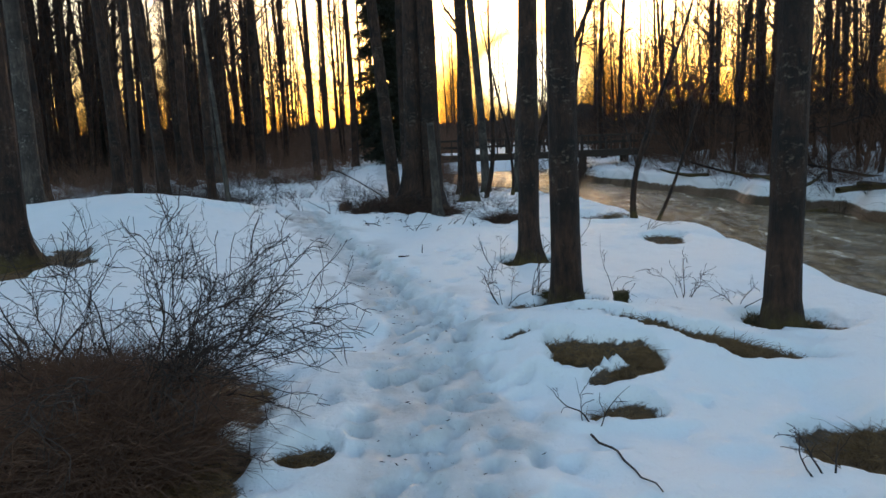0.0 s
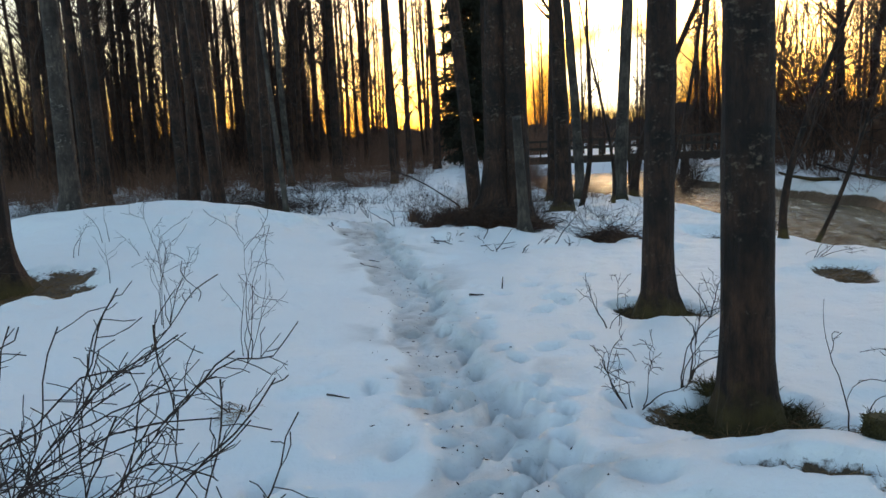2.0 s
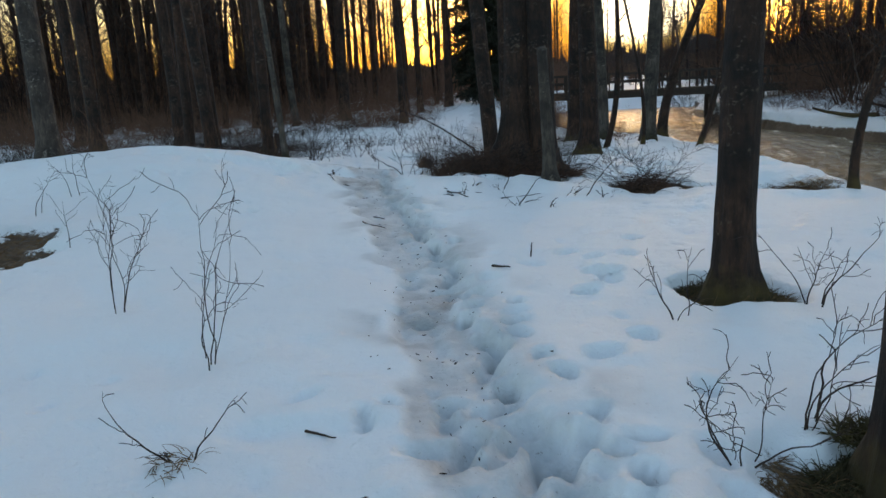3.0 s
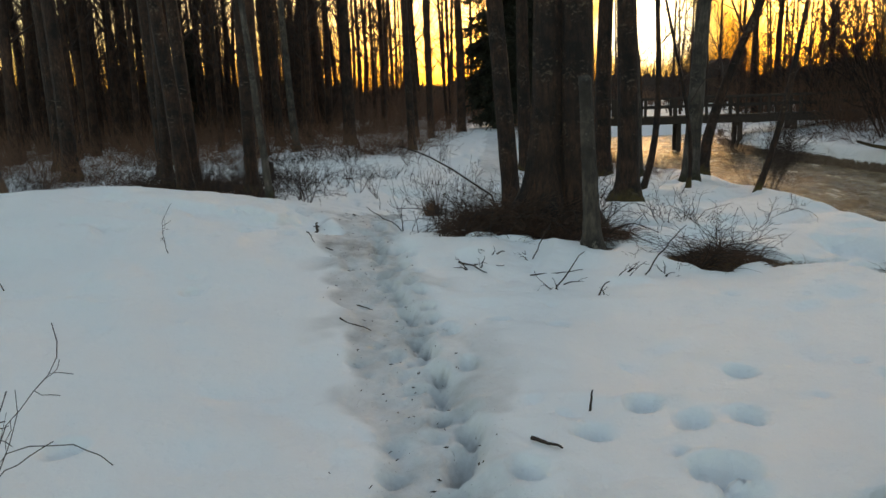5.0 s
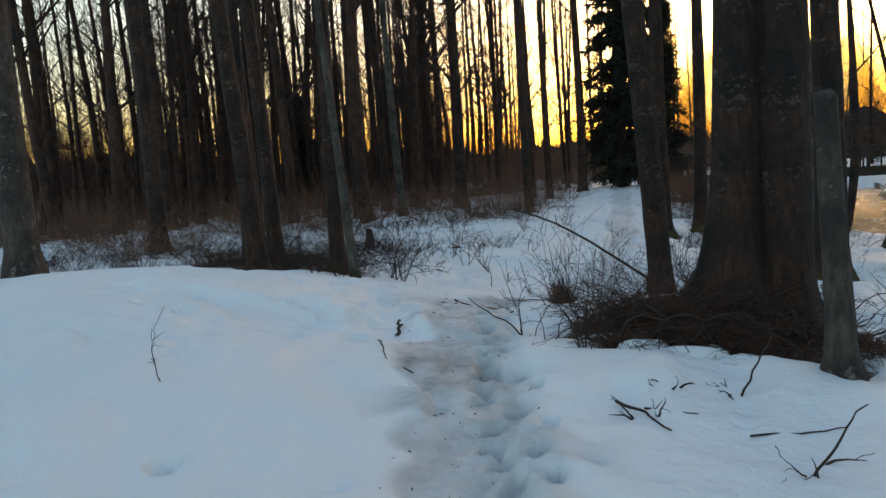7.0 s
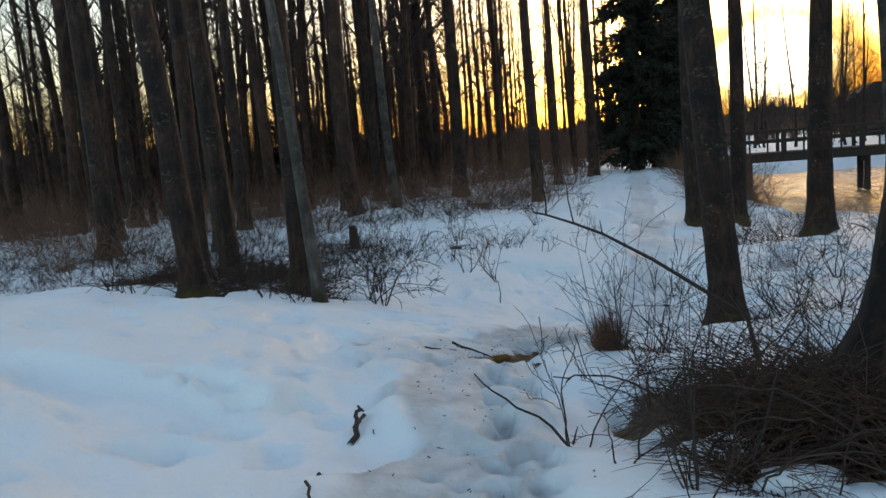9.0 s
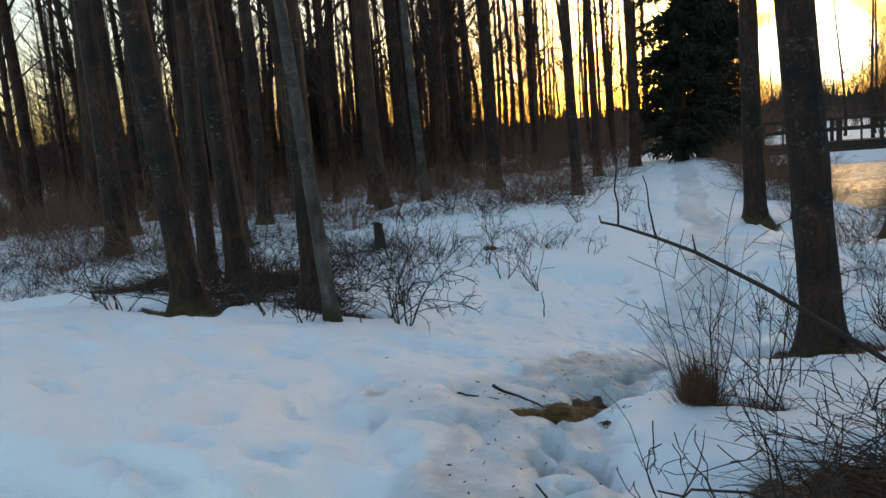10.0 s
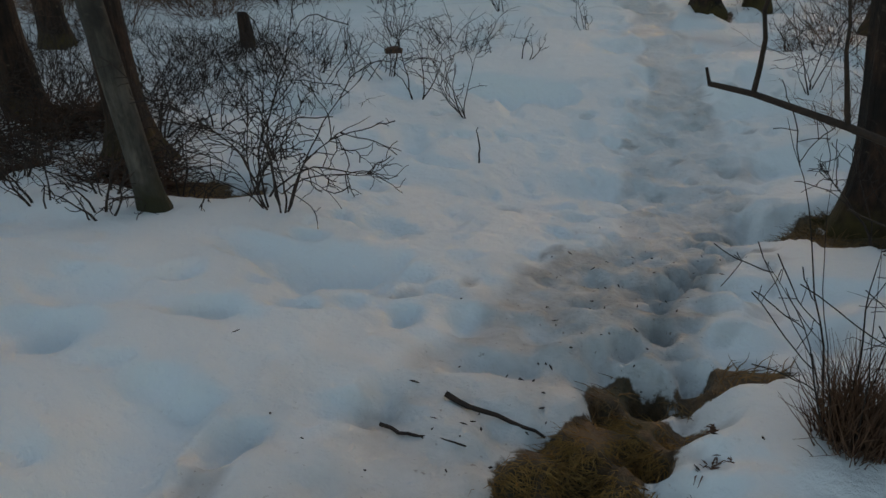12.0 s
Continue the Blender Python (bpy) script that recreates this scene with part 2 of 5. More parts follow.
def sprout(P, R, count, lo, spread, lmin, lmax, n, wander, lift, r, thin=0.55):
    """count side shoots on the given shoots."""
    N, m, _ = P.shape
    i = r.integers(0, N, count)
    u = lo + (0.97 - lo) * r.random(count)
    k = np.minimum((u * (m - 1)).astype(int), m - 2)
    f = (u * (m - 1) - k)[:, None]
    p = P[i, k] * (1 - f) + P[i, k + 1] * f
    t = unit(P[i, k + 1] - P[i, k])
    side = unit(np.cross(t, r.normal(size=(count, 3))))
    a = (spread * (0.6 + 0.8 * r.random(count)))[:, None]
    rad = R[i, k] * thin
    return grow(p, t * np.cos(a) + side * np.sin(a), lmin + (lmax - lmin) * r.random(count), rad, n, wander, lift, r)


# ---- ground ----
def lattice(seed, size=256):
    return np.random.default_rng(seed).random((size, size))


LAT = lattice(3)


def vnoise(x, y, scale, shift=0):
    x, y = x / scale + 17.3 * shift + 100, y / scale + 9.1 * shift + 100
    i, j = np.floor(x).astype(int), np.floor(y).astype(int)
    fx, fy = x - i, y - j
    fx, fy = fx * fx * (3 - 2 * fx), fy * fy * (3 - 2 * fy)
    g = lambda a, b: LAT[a % 256, b % 256]
    return (g(i, j) * (1 - fx) + g(i + 1, j) * fx) * (1 - fy) + (g(i, j + 1) * (1 - fx) + g(i + 1, j + 1) * fx) * fy - 0.5


def fbm(x, y, scale, octaves=4, shift=0):
    return sum(vnoise(x, y, scale / 2 ** k, shift + k) / 2 ** k for k in range(octaves))


def step(a, b, v):
    t = np.clip((v - a) / (b - a), 0, 1)
    return t * t * (3 - 2 * t)


def bell(x, y, cx, cy, sx, sy, turn=0.0):
    c, s = math.cos(radians(turn)), math.sin(radians(turn))
    u, v = (x - cx) * c + (y - cy) * s, -(x - cx) * s + (y - cy) * c
    return np.exp(-(u / sx) ** 2 - (v / sy) ** 2)


WATER_Z = -1.35
near_x = lambda y: np.interp(y, [-30, 0, 8, 12, 16, 20, 24, 27, 30, 32, 40, 52, 66], [6.5, 6.0, 5.7, 5.9, 6.1, 6.1, 5.9, 5.6, 4.7, 3.2, 1.7, -0.5, -3])
far_x = lambda y: np.interp(y, [-30, 0, 10, 22, 29, 37, 43, 52, 66], [15, 13.5, 12.8, 12.2, 11.5, 10.0, 8.6, 9.0, 12.0])
trail_x = lambda y: np.interp(y, [-20, 0, 4, 6.4, 8.4, 11.26, 13.2, 15.66, 17.2, 18.2, 20.2, 23, 28, 40, 70], [0.2, 0.1, -0.1, -0.28, -0.84, -1.58, -2.28, -2.97, -3.3, -3.1, -2.5, -2.15, -2.2, -3.0, -3.4])


def land(x, y):
    h = 0.06 * fbm(x, y, 3.0, 3) + 0.5 * fbm(x, y, 26.0, 2, 5) * step(22, 60, np.hypot(x, y - 10))
    h = h + 0.5 * bell(x, y, -8.2, 16.3, 3.6, 2.8) + 0.25 * bell(x, y, -6.0, 14.9, 2.2, 2.0) + 0.22 * bell(x, y, -4.6, 13.6, 2.2, 2.6) - 0.7 * bell(x, y, -2.4, 21.5, 2.4, 2.8)
    h = h - 0.25 * bell(x, y, -8, 26, 4, 4) - 0.55 * bell(x, y, 0.0, 29, 3.0, 6.0) + 0.25 * bell(x, y, -3.2, 42, 6, 5) + 0.25 * bell(x, y, 1.15, 5.55, 1.0, 0.8)
    h = h + 0.18 * bell(x, y, -2.1, 4.3, 1.0, 0.9) + 0.15 * bell(x, y, -0.8, 14.3, 1.0, 0.6) + 0.1 * bell(x, y, -0.9, 15.5, 0.8, 0.7)
    wide = np.interp(y, [12, 20, 60], [1.9, 3.6, 3.0])
    near, far = near_x(y) - x + 0.5 * fbm(x, y, 2.5, 2, 9), x - far_x(y) + 1.2 * fbm(x, y, 4.0, 2, 11)
    closed = step(60, 66, y)
    s = np.maximum(np.maximum(step(-0.3, 1, near / wide), step(-0.1, 0.3, far / 2.4) * 0.66 + 0.34 * step(0, 9, far)), closed)
    base = np.where(far > 0, h + 0.1 + 0.12 * step(2, 14, far), h)
    return WATER_Z - 0.55 + (base - WATER_Z + 0.55) * s


# bare patches: place, half-sizes, turn
BARE = [
    (0.55, 5.3, 0.1, 0.06, 0), (0.79, 5.06, 0.1, 0.07, 0), (0.86, 4.9, 0.13, 0.1, -10), (1.0, 4.93, 0.12, 0.08, 0), (1.14, 4.98, 0.12, 0.07, 0), (1.26, 4.92, 0.1, 0.09, -40), (1.32, 4.78, 0.09, 0.13, 0), (1.22, 4.65, 0.14, 0.08, 30), (1.08, 4.58, 0.12, 0.06, 0),
    (1.34, 5.36, 0.13, 0.06, -8), (1.52, 5.31, 0.13, 0.07, -15), (1.68, 5.2, 0.14, 0.07, -35), (1.84, 5.16, 0.14, 0.1, -10), (2.02, 5.1, 0.18, 0.13, -10), (2.3, 4.95, 0.2, 0.1, -20), (0.88, 5.62, 0.14, 0.06, 0), (1.08, 5.55, 0.16, 0.07, -10), (1.0, 4.1, 0.16, 0.1, 0), (0.91, 6.06, 0.1, 0.06, 0),
    (-0.78, 3.66, 0.13, 0.1, 0), (-1.32, 4.73, 0.13, 0.12, 0), (2.2, 3.6, 0.3, 0.2, 20), (-2.4, 4.2, 1.0, 0.85, 0), (-1.5, 3.35, 0.32, 0.25, 0),
    (1.15, 6.5, 0.4, 0.2, -30), (1.6, 6.25, 0.3, 0.15, -20), (1.1, 9.1, 0.3, 0.2, 0), (2.8, 5.9, 0.32, 0.22, 0), (-3.1, 17.22, 0.24, 0.1, 42), (-2.8, 17.58, 0.22, 0.09, 35), (-2.95, 17.4, 0.18, 0.09, 40), (-2.86, 17.8, 0.14, 0.07, 20), (-2.15, 17.55, 0.26, 0.1, 10), (-2.62, 17.85, 0.2, 0.09, 25), (-2.98, 17.08, 0.12, 0.07, 40),
    (-0.3, 14.85, 0.4, 0.15, -15), (-0.9, 15.6, 0.6, 0.35, 0), (-1.55, 15.3, 0.22, 0.12, 0), (-1.5, 16.1, 0.4, 0.3, 0), (-5.5, 19.45, 0.35, 0.16, 0), (-6.9, 18.9, 0.45, 0.35, 0), (3.3, 10.8, 0.2, 0.3, 0), (1.25, 14.3, 0.4, 0.2, 0), (2.0, 14.1, 0.35, 0.12, 0), (2.9, 13.6, 0.4, 0.2, 0),
    (-1.2, 20.4, 0.5, 0.4, 0), (-1.2, 29.3, 0.3, 0.2, 0), (-6.1, 10.5, 0.7, 0.6, 0), (-1.3, 16.0, 0.3, 0.25, 0), (-1.6, 16.5, 0.35, 0.2, 30),
]


def grid_lines(a, b, fine, out, grow_by):
    mid = list(np.arange(a, b, fine))
    lo, hi, st = [a], [mid[-1]], fine
    while hi[-1] < out:
        st = min(st * grow_by, 60)
        hi.append(hi[-1] + st)
        lo.append(lo[-1] - st)
    return np.array(lo[:0:-1] + mid + hi[1:])


gx, gy = grid_lines(-5.2, 2.8, 0.031, 900, 1.06), grid_lines(2.6, 23.5, 0.031, 900, 1.06)
gx = np.unique(np.concatenate([gx, np.arange(7.0, 15.0, 0.09)]))
gy = np.unique(np.concatenate([gy, np.arange(21.0, 46.0, 0.22)]))
X, Y = np.meshgrid(gx, gy)
H = land(X, Y)
DIRT_SHADE, BAREA = np.zeros_like(H), np.zeros_like(H)

# the trodden trail
off = np.abs(X - trail_x(Y) - 0.3 * fbm(X, Y, 0.8, 4, 21))
half = np.interp(Y, [0, 5, 8, 11, 14, 17.3, 20, 30], [0.55, 0.42, 0.24, 0.27, 0.36, 0.45, 0.38, 0.34])
core = 1 - step(half * 0.8, half * 1.12, off)
H -= core * (np.interp(Y, [5.5, 7.5, 13, 15], [0.02, 0.06, 0.06, 0.03]) + 0.02 * fbm(X, Y, 0.3, 3, 30)) * (1 - step(45, 60, Y))
right = X - trail_x(Y)
beside = step(0.1, 0.22, right) * (1 - step(0.4, 0.62, right)) * step(6, 8, Y) * (1 - step(20, 24, Y))
H += beside * 0.03 * (fbm(X, Y, 0.22, 3, 31) - 0.12)
DIRT_SHADE = core * (0.55 + 0.45 * step(-0.25, 0.25, fbm(X, Y, 1.6, 2, 33))) * np.interp(Y, [3, 6, 8, 18, 22, 40, 46], [0.5, 0.75, 1.0, 1.0, 0.65, 0.4, 0.0])
DIRT_SHADE = np.maximum(DIRT_SHADE, 0.35 * beside)
DIRT_SHADE = np.maximum(DIRT_SHADE, 0.95 * core * bell(X, Y, -0.9, 8.9, 0.6, 1.0))
DIRT_SHADE = np.maximum(DIRT_SHADE, 0.55 * bell(X, Y, -3.3, 17.1, 0.75, 0.8) * step(-0.3, 0.2, fbm(X, Y, 0.5, 3, 34)))
DIRT_SHADE = np.maximum(DIRT_SHADE, 0.7 * step(0.05, 0.3, fbm(X, Y, 0.6, 3, 35)) * (1 - step(0.2, 0.9, np.abs(right - 0.1))) * (1 - step(22, 28, Y)))


def dent(x, y, a, b, turn, depth, rim=0.15, grime_shade=0.0):
    i0, i1 = np.searchsorted(gx, [x - 0.6, x + 0.6])
    j0, j1 = np.searchsorted(gy, [y - 0.6, y + 0.6])
    if i1 - i0 < 3 or j1 - j0 < 3:
        return
    xs, ys = X[j0:j1, i0:i1], Y[j0:j1, i0:i1]
    c, s = math.cos(turn), math.sin(turn)
    u, v = ((xs - x) * c + (ys - y) * s) / a, (-(xs - x) * s + (ys - y) * c) / b
    q = np.sqrt(u * u + v * v) + 0.35 * fbm(xs, ys, 0.16, 2, 40)
    # pit bottom coloured darker: trodden-in dirt and the pit's own shade together
    if grime_shade:
        DIRT_SHADE[j0:j1, i0:i1] = np.maximum(DIRT_SHADE[j0:j1, i0:i1], grime_shade * (1 - step(0.55, 0.85, q)))
    H[j0:j1, i0:i1] += -depth * (1 - step(0.6, 0.98, q)) + depth * rim * np.exp(-((q - 1.2) / 0.25) ** 2)


# footprints on the trail and beside it, some coloured darker for dirt and shade
for k in range(110):
    y = 4.5 + 16 * rng.random()
    dent(trail_x(y) + rng.normal(0.15, 0.25), y, 0.05 + 0.04 * rng.random(), 0.035 + 0.025 * rng.random(), rng.random() * 3, 0.03 + 0.04 * rng.random(), 0.0)
for k in range(150):
    y = 2.4 + 18.5 * rng.random()
    x = trail_x(y) + rng.normal(0.0, 0.13)
    dent(x, y, 0.13 + 0.03 * rng.random(), 0.05 + 0.02 * rng.random(), math.pi / 2 + rng.normal(0.12, 0.35), 0.008 + 0.014 * rng.random(), 0.4)
for k in range(72):
    y = 5.4 + 0.21 * k + 0.1 * rng.random()
    dent(trail_x(y) + rng.normal(0.24, 0.045), y, 0.1 + 0.04 * rng.random(), 0.055 + 0.025 * rng.random(), math.pi / 2 + rng.normal(0.15, 0.4), 0.08 + 0.07 * rng.random(), 0.1, 0.4 + 0.8 * rng.random())
    if rng.random() < 0.6:
        dent(trail_x(y) + rng.normal(0.42, 0.06), y + 0.1, 0.09 + 0.04 * rng.random(), 0.05 + 0.025 * rng.random(), math.pi / 2 + rng.normal(0.15, 0.5), 0.07 + 0.07 * rng.random(), 0.1, 0.2 + 0.6 * rng.random())
for k in range(150):
    y = 2.6 + 4.8 * rng.random()
    dent(trail_x(y) + rng.normal(0.1, 0.36), y, 0.08 + 0.06 * rng.random(), 0.045 + 0.03 * rng.random(), rng.random() * 3, 0.03 + 0.06 * rng.random(), 0.12, 0.35 * rng.random())
for x, y in ((0.12, 7.9), (0.36, 8.15), (0.28, 9.4), (0.1, 9.1), (-0.15, 7.0), (-0.3, 10.0), (0.0, 10.4), (-0.2, 6.2), (0.15, 5.9), (-1.25, 5.9), (-1.0, 5.7), (-0.9, 12.0), (-0.45, 11.9), (0.5, 10.2),
             (-0.6, 9.6), (0.55, 7.4), (-3.57, 12.3), (0.22, 10.14), (0.19, 9.6), (0.32, 9.62), (0.62, 10.9), (-2.9, 9.6)):
    dent(x, y, 0.11 + 0.03 * rng.random(), 0.075 + 0.02 * rng.random(), 1.57 + rng.normal(0, 0.5), 0.1 + 0.07 * rng.random(), 0.12)
for k in range(150):
    y = 16.2 + 8 * rng.random()
    dent(trail_x(y) + rng.normal(0.1, 0.5), y, 0.1 + 0.05 * rng.random(), 0.05 + 0.03 * rng.random(), rng.random() * 3, 0.012 + 0.035 * rng.random(), 0.1, 0.8 * rng.random())
for k in range(150):
    x, y = -6.8 + 10.0 * rng.random(), 3 + 17 * rng.random()
    dent(x, y, 0.03 + 0.04 * rng.random(), 0.03 + 0.03 * rng.random(), rng.random() * 3, 0.02 + 0.04 * rng.random(), 0.0)
for k in range(130):
    x, y = -6.8 + 10.5 * rng.random(), 3 + 17 * rng.random()
    H -= (0.012 + 0.03 * rng.random()) * bell(X, Y, x, y, 0.1 + 0.14 * rng.random(), 0.08 + 0.1 * rng.random(), 180 * rng.random())
for k in range(95):
    x, y = -6.6 + 3.1 * rng.random(), 13.6 + 4.5 * rng.random()
    dent(x, y, 0.08 + 0.07 * rng.random(), 0.05 + 0.04 * rng.random(), 1.0 + rng.normal(0, 0.5), 0.035 + 0.06 * rng.random(), 0.15)
for k in range(70):
    x, y = -4.6 + 2.2 * rng.random(), 17.8 + 5.5 * rng.random()
    dent(x, y, 0.08 + 0.06 * rng.random(), 0.05 + 0.03 * rng.random(), rng.random() * 3, 0.02 + 0.05 * rng.random(), 0.1)

# thaw softens every edge a little
for _ in range(2):
    H[1:-1, 1:-1] = 0.68 * H[1:-1, 1:-1] + 0.08 * (H[:-2, 1:-1] + H[2:, 1:-1] + H[1:-1, :-2] + H[1:-1, 2:])

for x, y, a, b, turn in BARE:
    w = bell(X, Y, x, y, a * 1.35, max(b * 1.8, 0.115), turn)
    near = np.hypot(X - x, Y - y) < 4
    w = np.where(near, w + np.where(Y > 16.8, 0.8, 0.5) * fbm(X, Y, 0.3, 2, 50) * step(0.02, 0.3, w), 0)
    BAREA = np.maximum(BAREA, np.clip(w * 1.15, 0, 1))
H -= 0.1 * step(0.26, 0.56, BAREA) * (1 - 0.75 * bell(X, Y, -2.95, 17.45, 0.8, 0.8)) + 0.02 * fbm(X, Y, 0.12, 2, 60) * step(0.4, 0.6, BAREA)
bank = np.clip(1.3 - np.abs(H - (WATER_Z + 0.12)) / np.where(X > 8, 0.34, 0.22), 0, 1)
BAREA = np.maximum(BAREA, bank * (0.75 + 0.35 * fbm(X, Y, 1.5, 3, 70)))
H += 0.03 * fbm(X, Y, 0.6, 4, 80) + 0.05 * (1 - step(0.4, 1.1, np.abs(right - 0.1))) * step(15.5, 17, Y) * (1 - step(0.3, 0.5, BAREA)) * fbm(X, Y, 0.17, 3, 84) + 0.035 * fbm(X, Y, 1.3, 2, 81) + 0.014 * fbm(X, Y, 0.2, 3, 82)


# soft thaw cups, strongest by the start and round the dip in the trail
cups = np.interp(Y, [6, 8.5, 13, 15.5, 30, 50], [1.0, 0.3, 0.35, 1.0, 1.0, 0.3]) * (1 - step(6, 14, np.abs(right))) * (1 - 0.65 * core)
H -= cups * (np.interp(Y, [8, 13], [0.05, 0.1]) * step(0.12, 0.42, vnoise(X, Y, 0.36, 86)) + np.interp(Y, [8, 13], [0.07, 0.17]) * step(0.05, 0.4, vnoise(X, Y, 0.7, 87)) + 0.02 * step(0.1, 0.4, vnoise(X, Y, 0.17, 88)))


def ground_z(x, y):
    """Height of the built ground at a place."""
    i, j = min(max(np.searchsorted(gx, x) - 1, 0), len(gx) - 2), min(max(np.searchsorted(gy, y) - 1, 0), len(gy) - 2)
    fx, fy = (x - gx[i]) / (gx[i + 1] - gx[i]), (y - gy[j]) / (gy[j + 1] - gy[j])
    return float((H[j, i] * (1 - fx) + H[j, i + 1] * fx) * (1 - fy) + (H[j + 1, i] * (1 - fx) + H[j + 1, i + 1] * fx) * fy)


idx = np.arange(H.size).reshape(H.shape)
gf = np.stack([idx[:-1, :-1], idx[:-1, 1:], idx[1:, 1:], idx[1:, :-1]], -1).reshape(-1, 4)
ground_mesh = np_mesh("ground", np.stack([X, Y, H], -1).reshape(-1, 3), gf, M_GROUND)
for key, val in (("dirt_shade", DIRT_SHADE), ("bare", BAREA)):
    at = ground_mesh.attributes.new(key, "FLOAT", "POINT")
    at.data.foreach_set("value", val.astype(np.float32).ravel())
ground = tagged(new("ground", ground_mesh), "old trodden snow with melted grassy patches and a footpath", "snow", kind="structure")

wx, wy = np.linspace(-7, 17, 200), np.concatenate([np.linspace(-40, 3.9, 12), np.linspace(4, 68, 480)])
WX, WY = np.meshgrid(wx, wy)
WZ = WATER_Z + 0.05 * fbm(WX * 1.5 + 0.3 * WY, WY, 1.1, 3, 90) + 0.03 * fbm(WX, WY * 1.6, 0.45, 2, 95)
wi = np.arange(WX.size).reshape(WX.shape)
wf = np.stack([wi[:-1, :-1], wi[:-1, 1:], wi[1:, 1:], wi[1:, :-1]], -1).reshape(-1, 4)
tagged(new("water", np_mesh("water", np.stack([WX, WY, WZ], -1).reshape(-1, 3), wf, M_WATER)), "rippling brown river water reflecting the sunset", "river", kind="structure")


# ---- trees ----
def trunk_mesh(r, h, lean=(0, 0), sides=12, rings=24, flare=0.8, rough=0.05, bend=0.0, seed=0, mat=None, top=0.25):
    g = np.random.default_rng(seed)
    u = np.linspace(0, 1, rings)
    z = h * u ** 1.6 - 0.25 * (1 - u) ** 6
    a = np.arange(sides) * 2 * math.pi / sides
    k, ph = 3 + seed % 3, g.random() * 6
    foot = np.exp(-np.maximum(z, 0) / ((0.95 * r + 0.02) * (1.7 if flare > 2 else 1.0)))
    rad = r * (1 - (1 - top) * np.maximum(z, 0) / h)
    RR = rad[:, None] * (1 + flare * foot[:, None] * (1 + 0.45 * np.cos(k * a + ph)[None]))
    RR = RR * (1 + rough * g.normal(size=(1, sides)) + rough * g.normal(size=(rings, sides)) * 0.5)
    bx, by = g.normal(0, 1, 2) * bend
    w = np.sin(u * math.pi * 1.4)
    cx, cy = lean[0] * z + bx * w, lean[1] * z + by * w
    V = np.stack([cx[:, None] + RR * np.cos(a), cy[:, None] + RR * np.sin(a), np.repeat(z[:, None], sides, 1)], -1).reshape(-1, 3)
    i = np.arange(rings * sides).reshape(rings, sides)
    j = np.roll(i, -1, 1)
    F = np.stack([i[:-1], j[:-1], j[1:], i[1:]], -1).reshape(-1, 4)
    return np_mesh("trunk", V, F, mat or M_BARK), np.stack([cx, cy, z], -1), rad


def limb_mesh(axis, rad, lo, limbs, twigs, fine, seed, mat, spread=0.75, lift=0.06, size=1.0):
    g = np.random.default_rng(seed + 50)
    h = axis[-1, 2]
    keep = axis[:, 2] > lo
    P, R = axis[keep][None], rad[keep][None]
    a = sprout(P, R, limbs, 0.0, spread, 0.9 * size, 2.6 * size, 6, 0.12, lift, g, 0.33)
    a = (a[0], np.minimum(a[1], 0.06))
    b = sprout(*a, twigs, 0.15, 0.7, 0.4 * size, 1.3 * size, 5, 0.16, lift, g, 0.6)
    chunks = [tubes(*a, 4), tubes(b[0], np.maximum(b[1], 0.006), 3)]
    if fine:
        c = sprout(*b, fine, 0.2, 0.6, 0.2 * size, 0.7 * size, 4, 0.18, lift * 0.6, g, 0.7)
        chunks.append(tubes(c[0], np.maximum(c[1], 0.004), 3))
    return np_mesh("crown", *joined(chunks), mat)


def tree(name, at, r, h, lean, label, mat=M_BARK, seed=0, sides=18, rings=44, lo=6.0, limbs=14, twigs=60, fine=80, flare=0.8, bend=0.0, top=0.25, rough=0.045, spread=0.75, group="trees of the riverside wood", size=1.0):
    t = thing(name, at, label, "tree", group)
    me, axis, rad = trunk_mesh(r, h, lean, sides, rings, flare, rough, bend, seed, mat, top)
    part_of("trunk", me, t)
    if limbs:
        part_of("crown", limb_mesh(axis, rad, lo, limbs, twigs, fine, seed, M_TWIG, spread, size=size), t, "bare leafless branches")["kind"] = "stuff"
    return t


MOSSY = "tall bare alder with dark furrowed bark and mossy foot"
PLAIN_TREE = "tall bare tree with dark bark standing in snow"
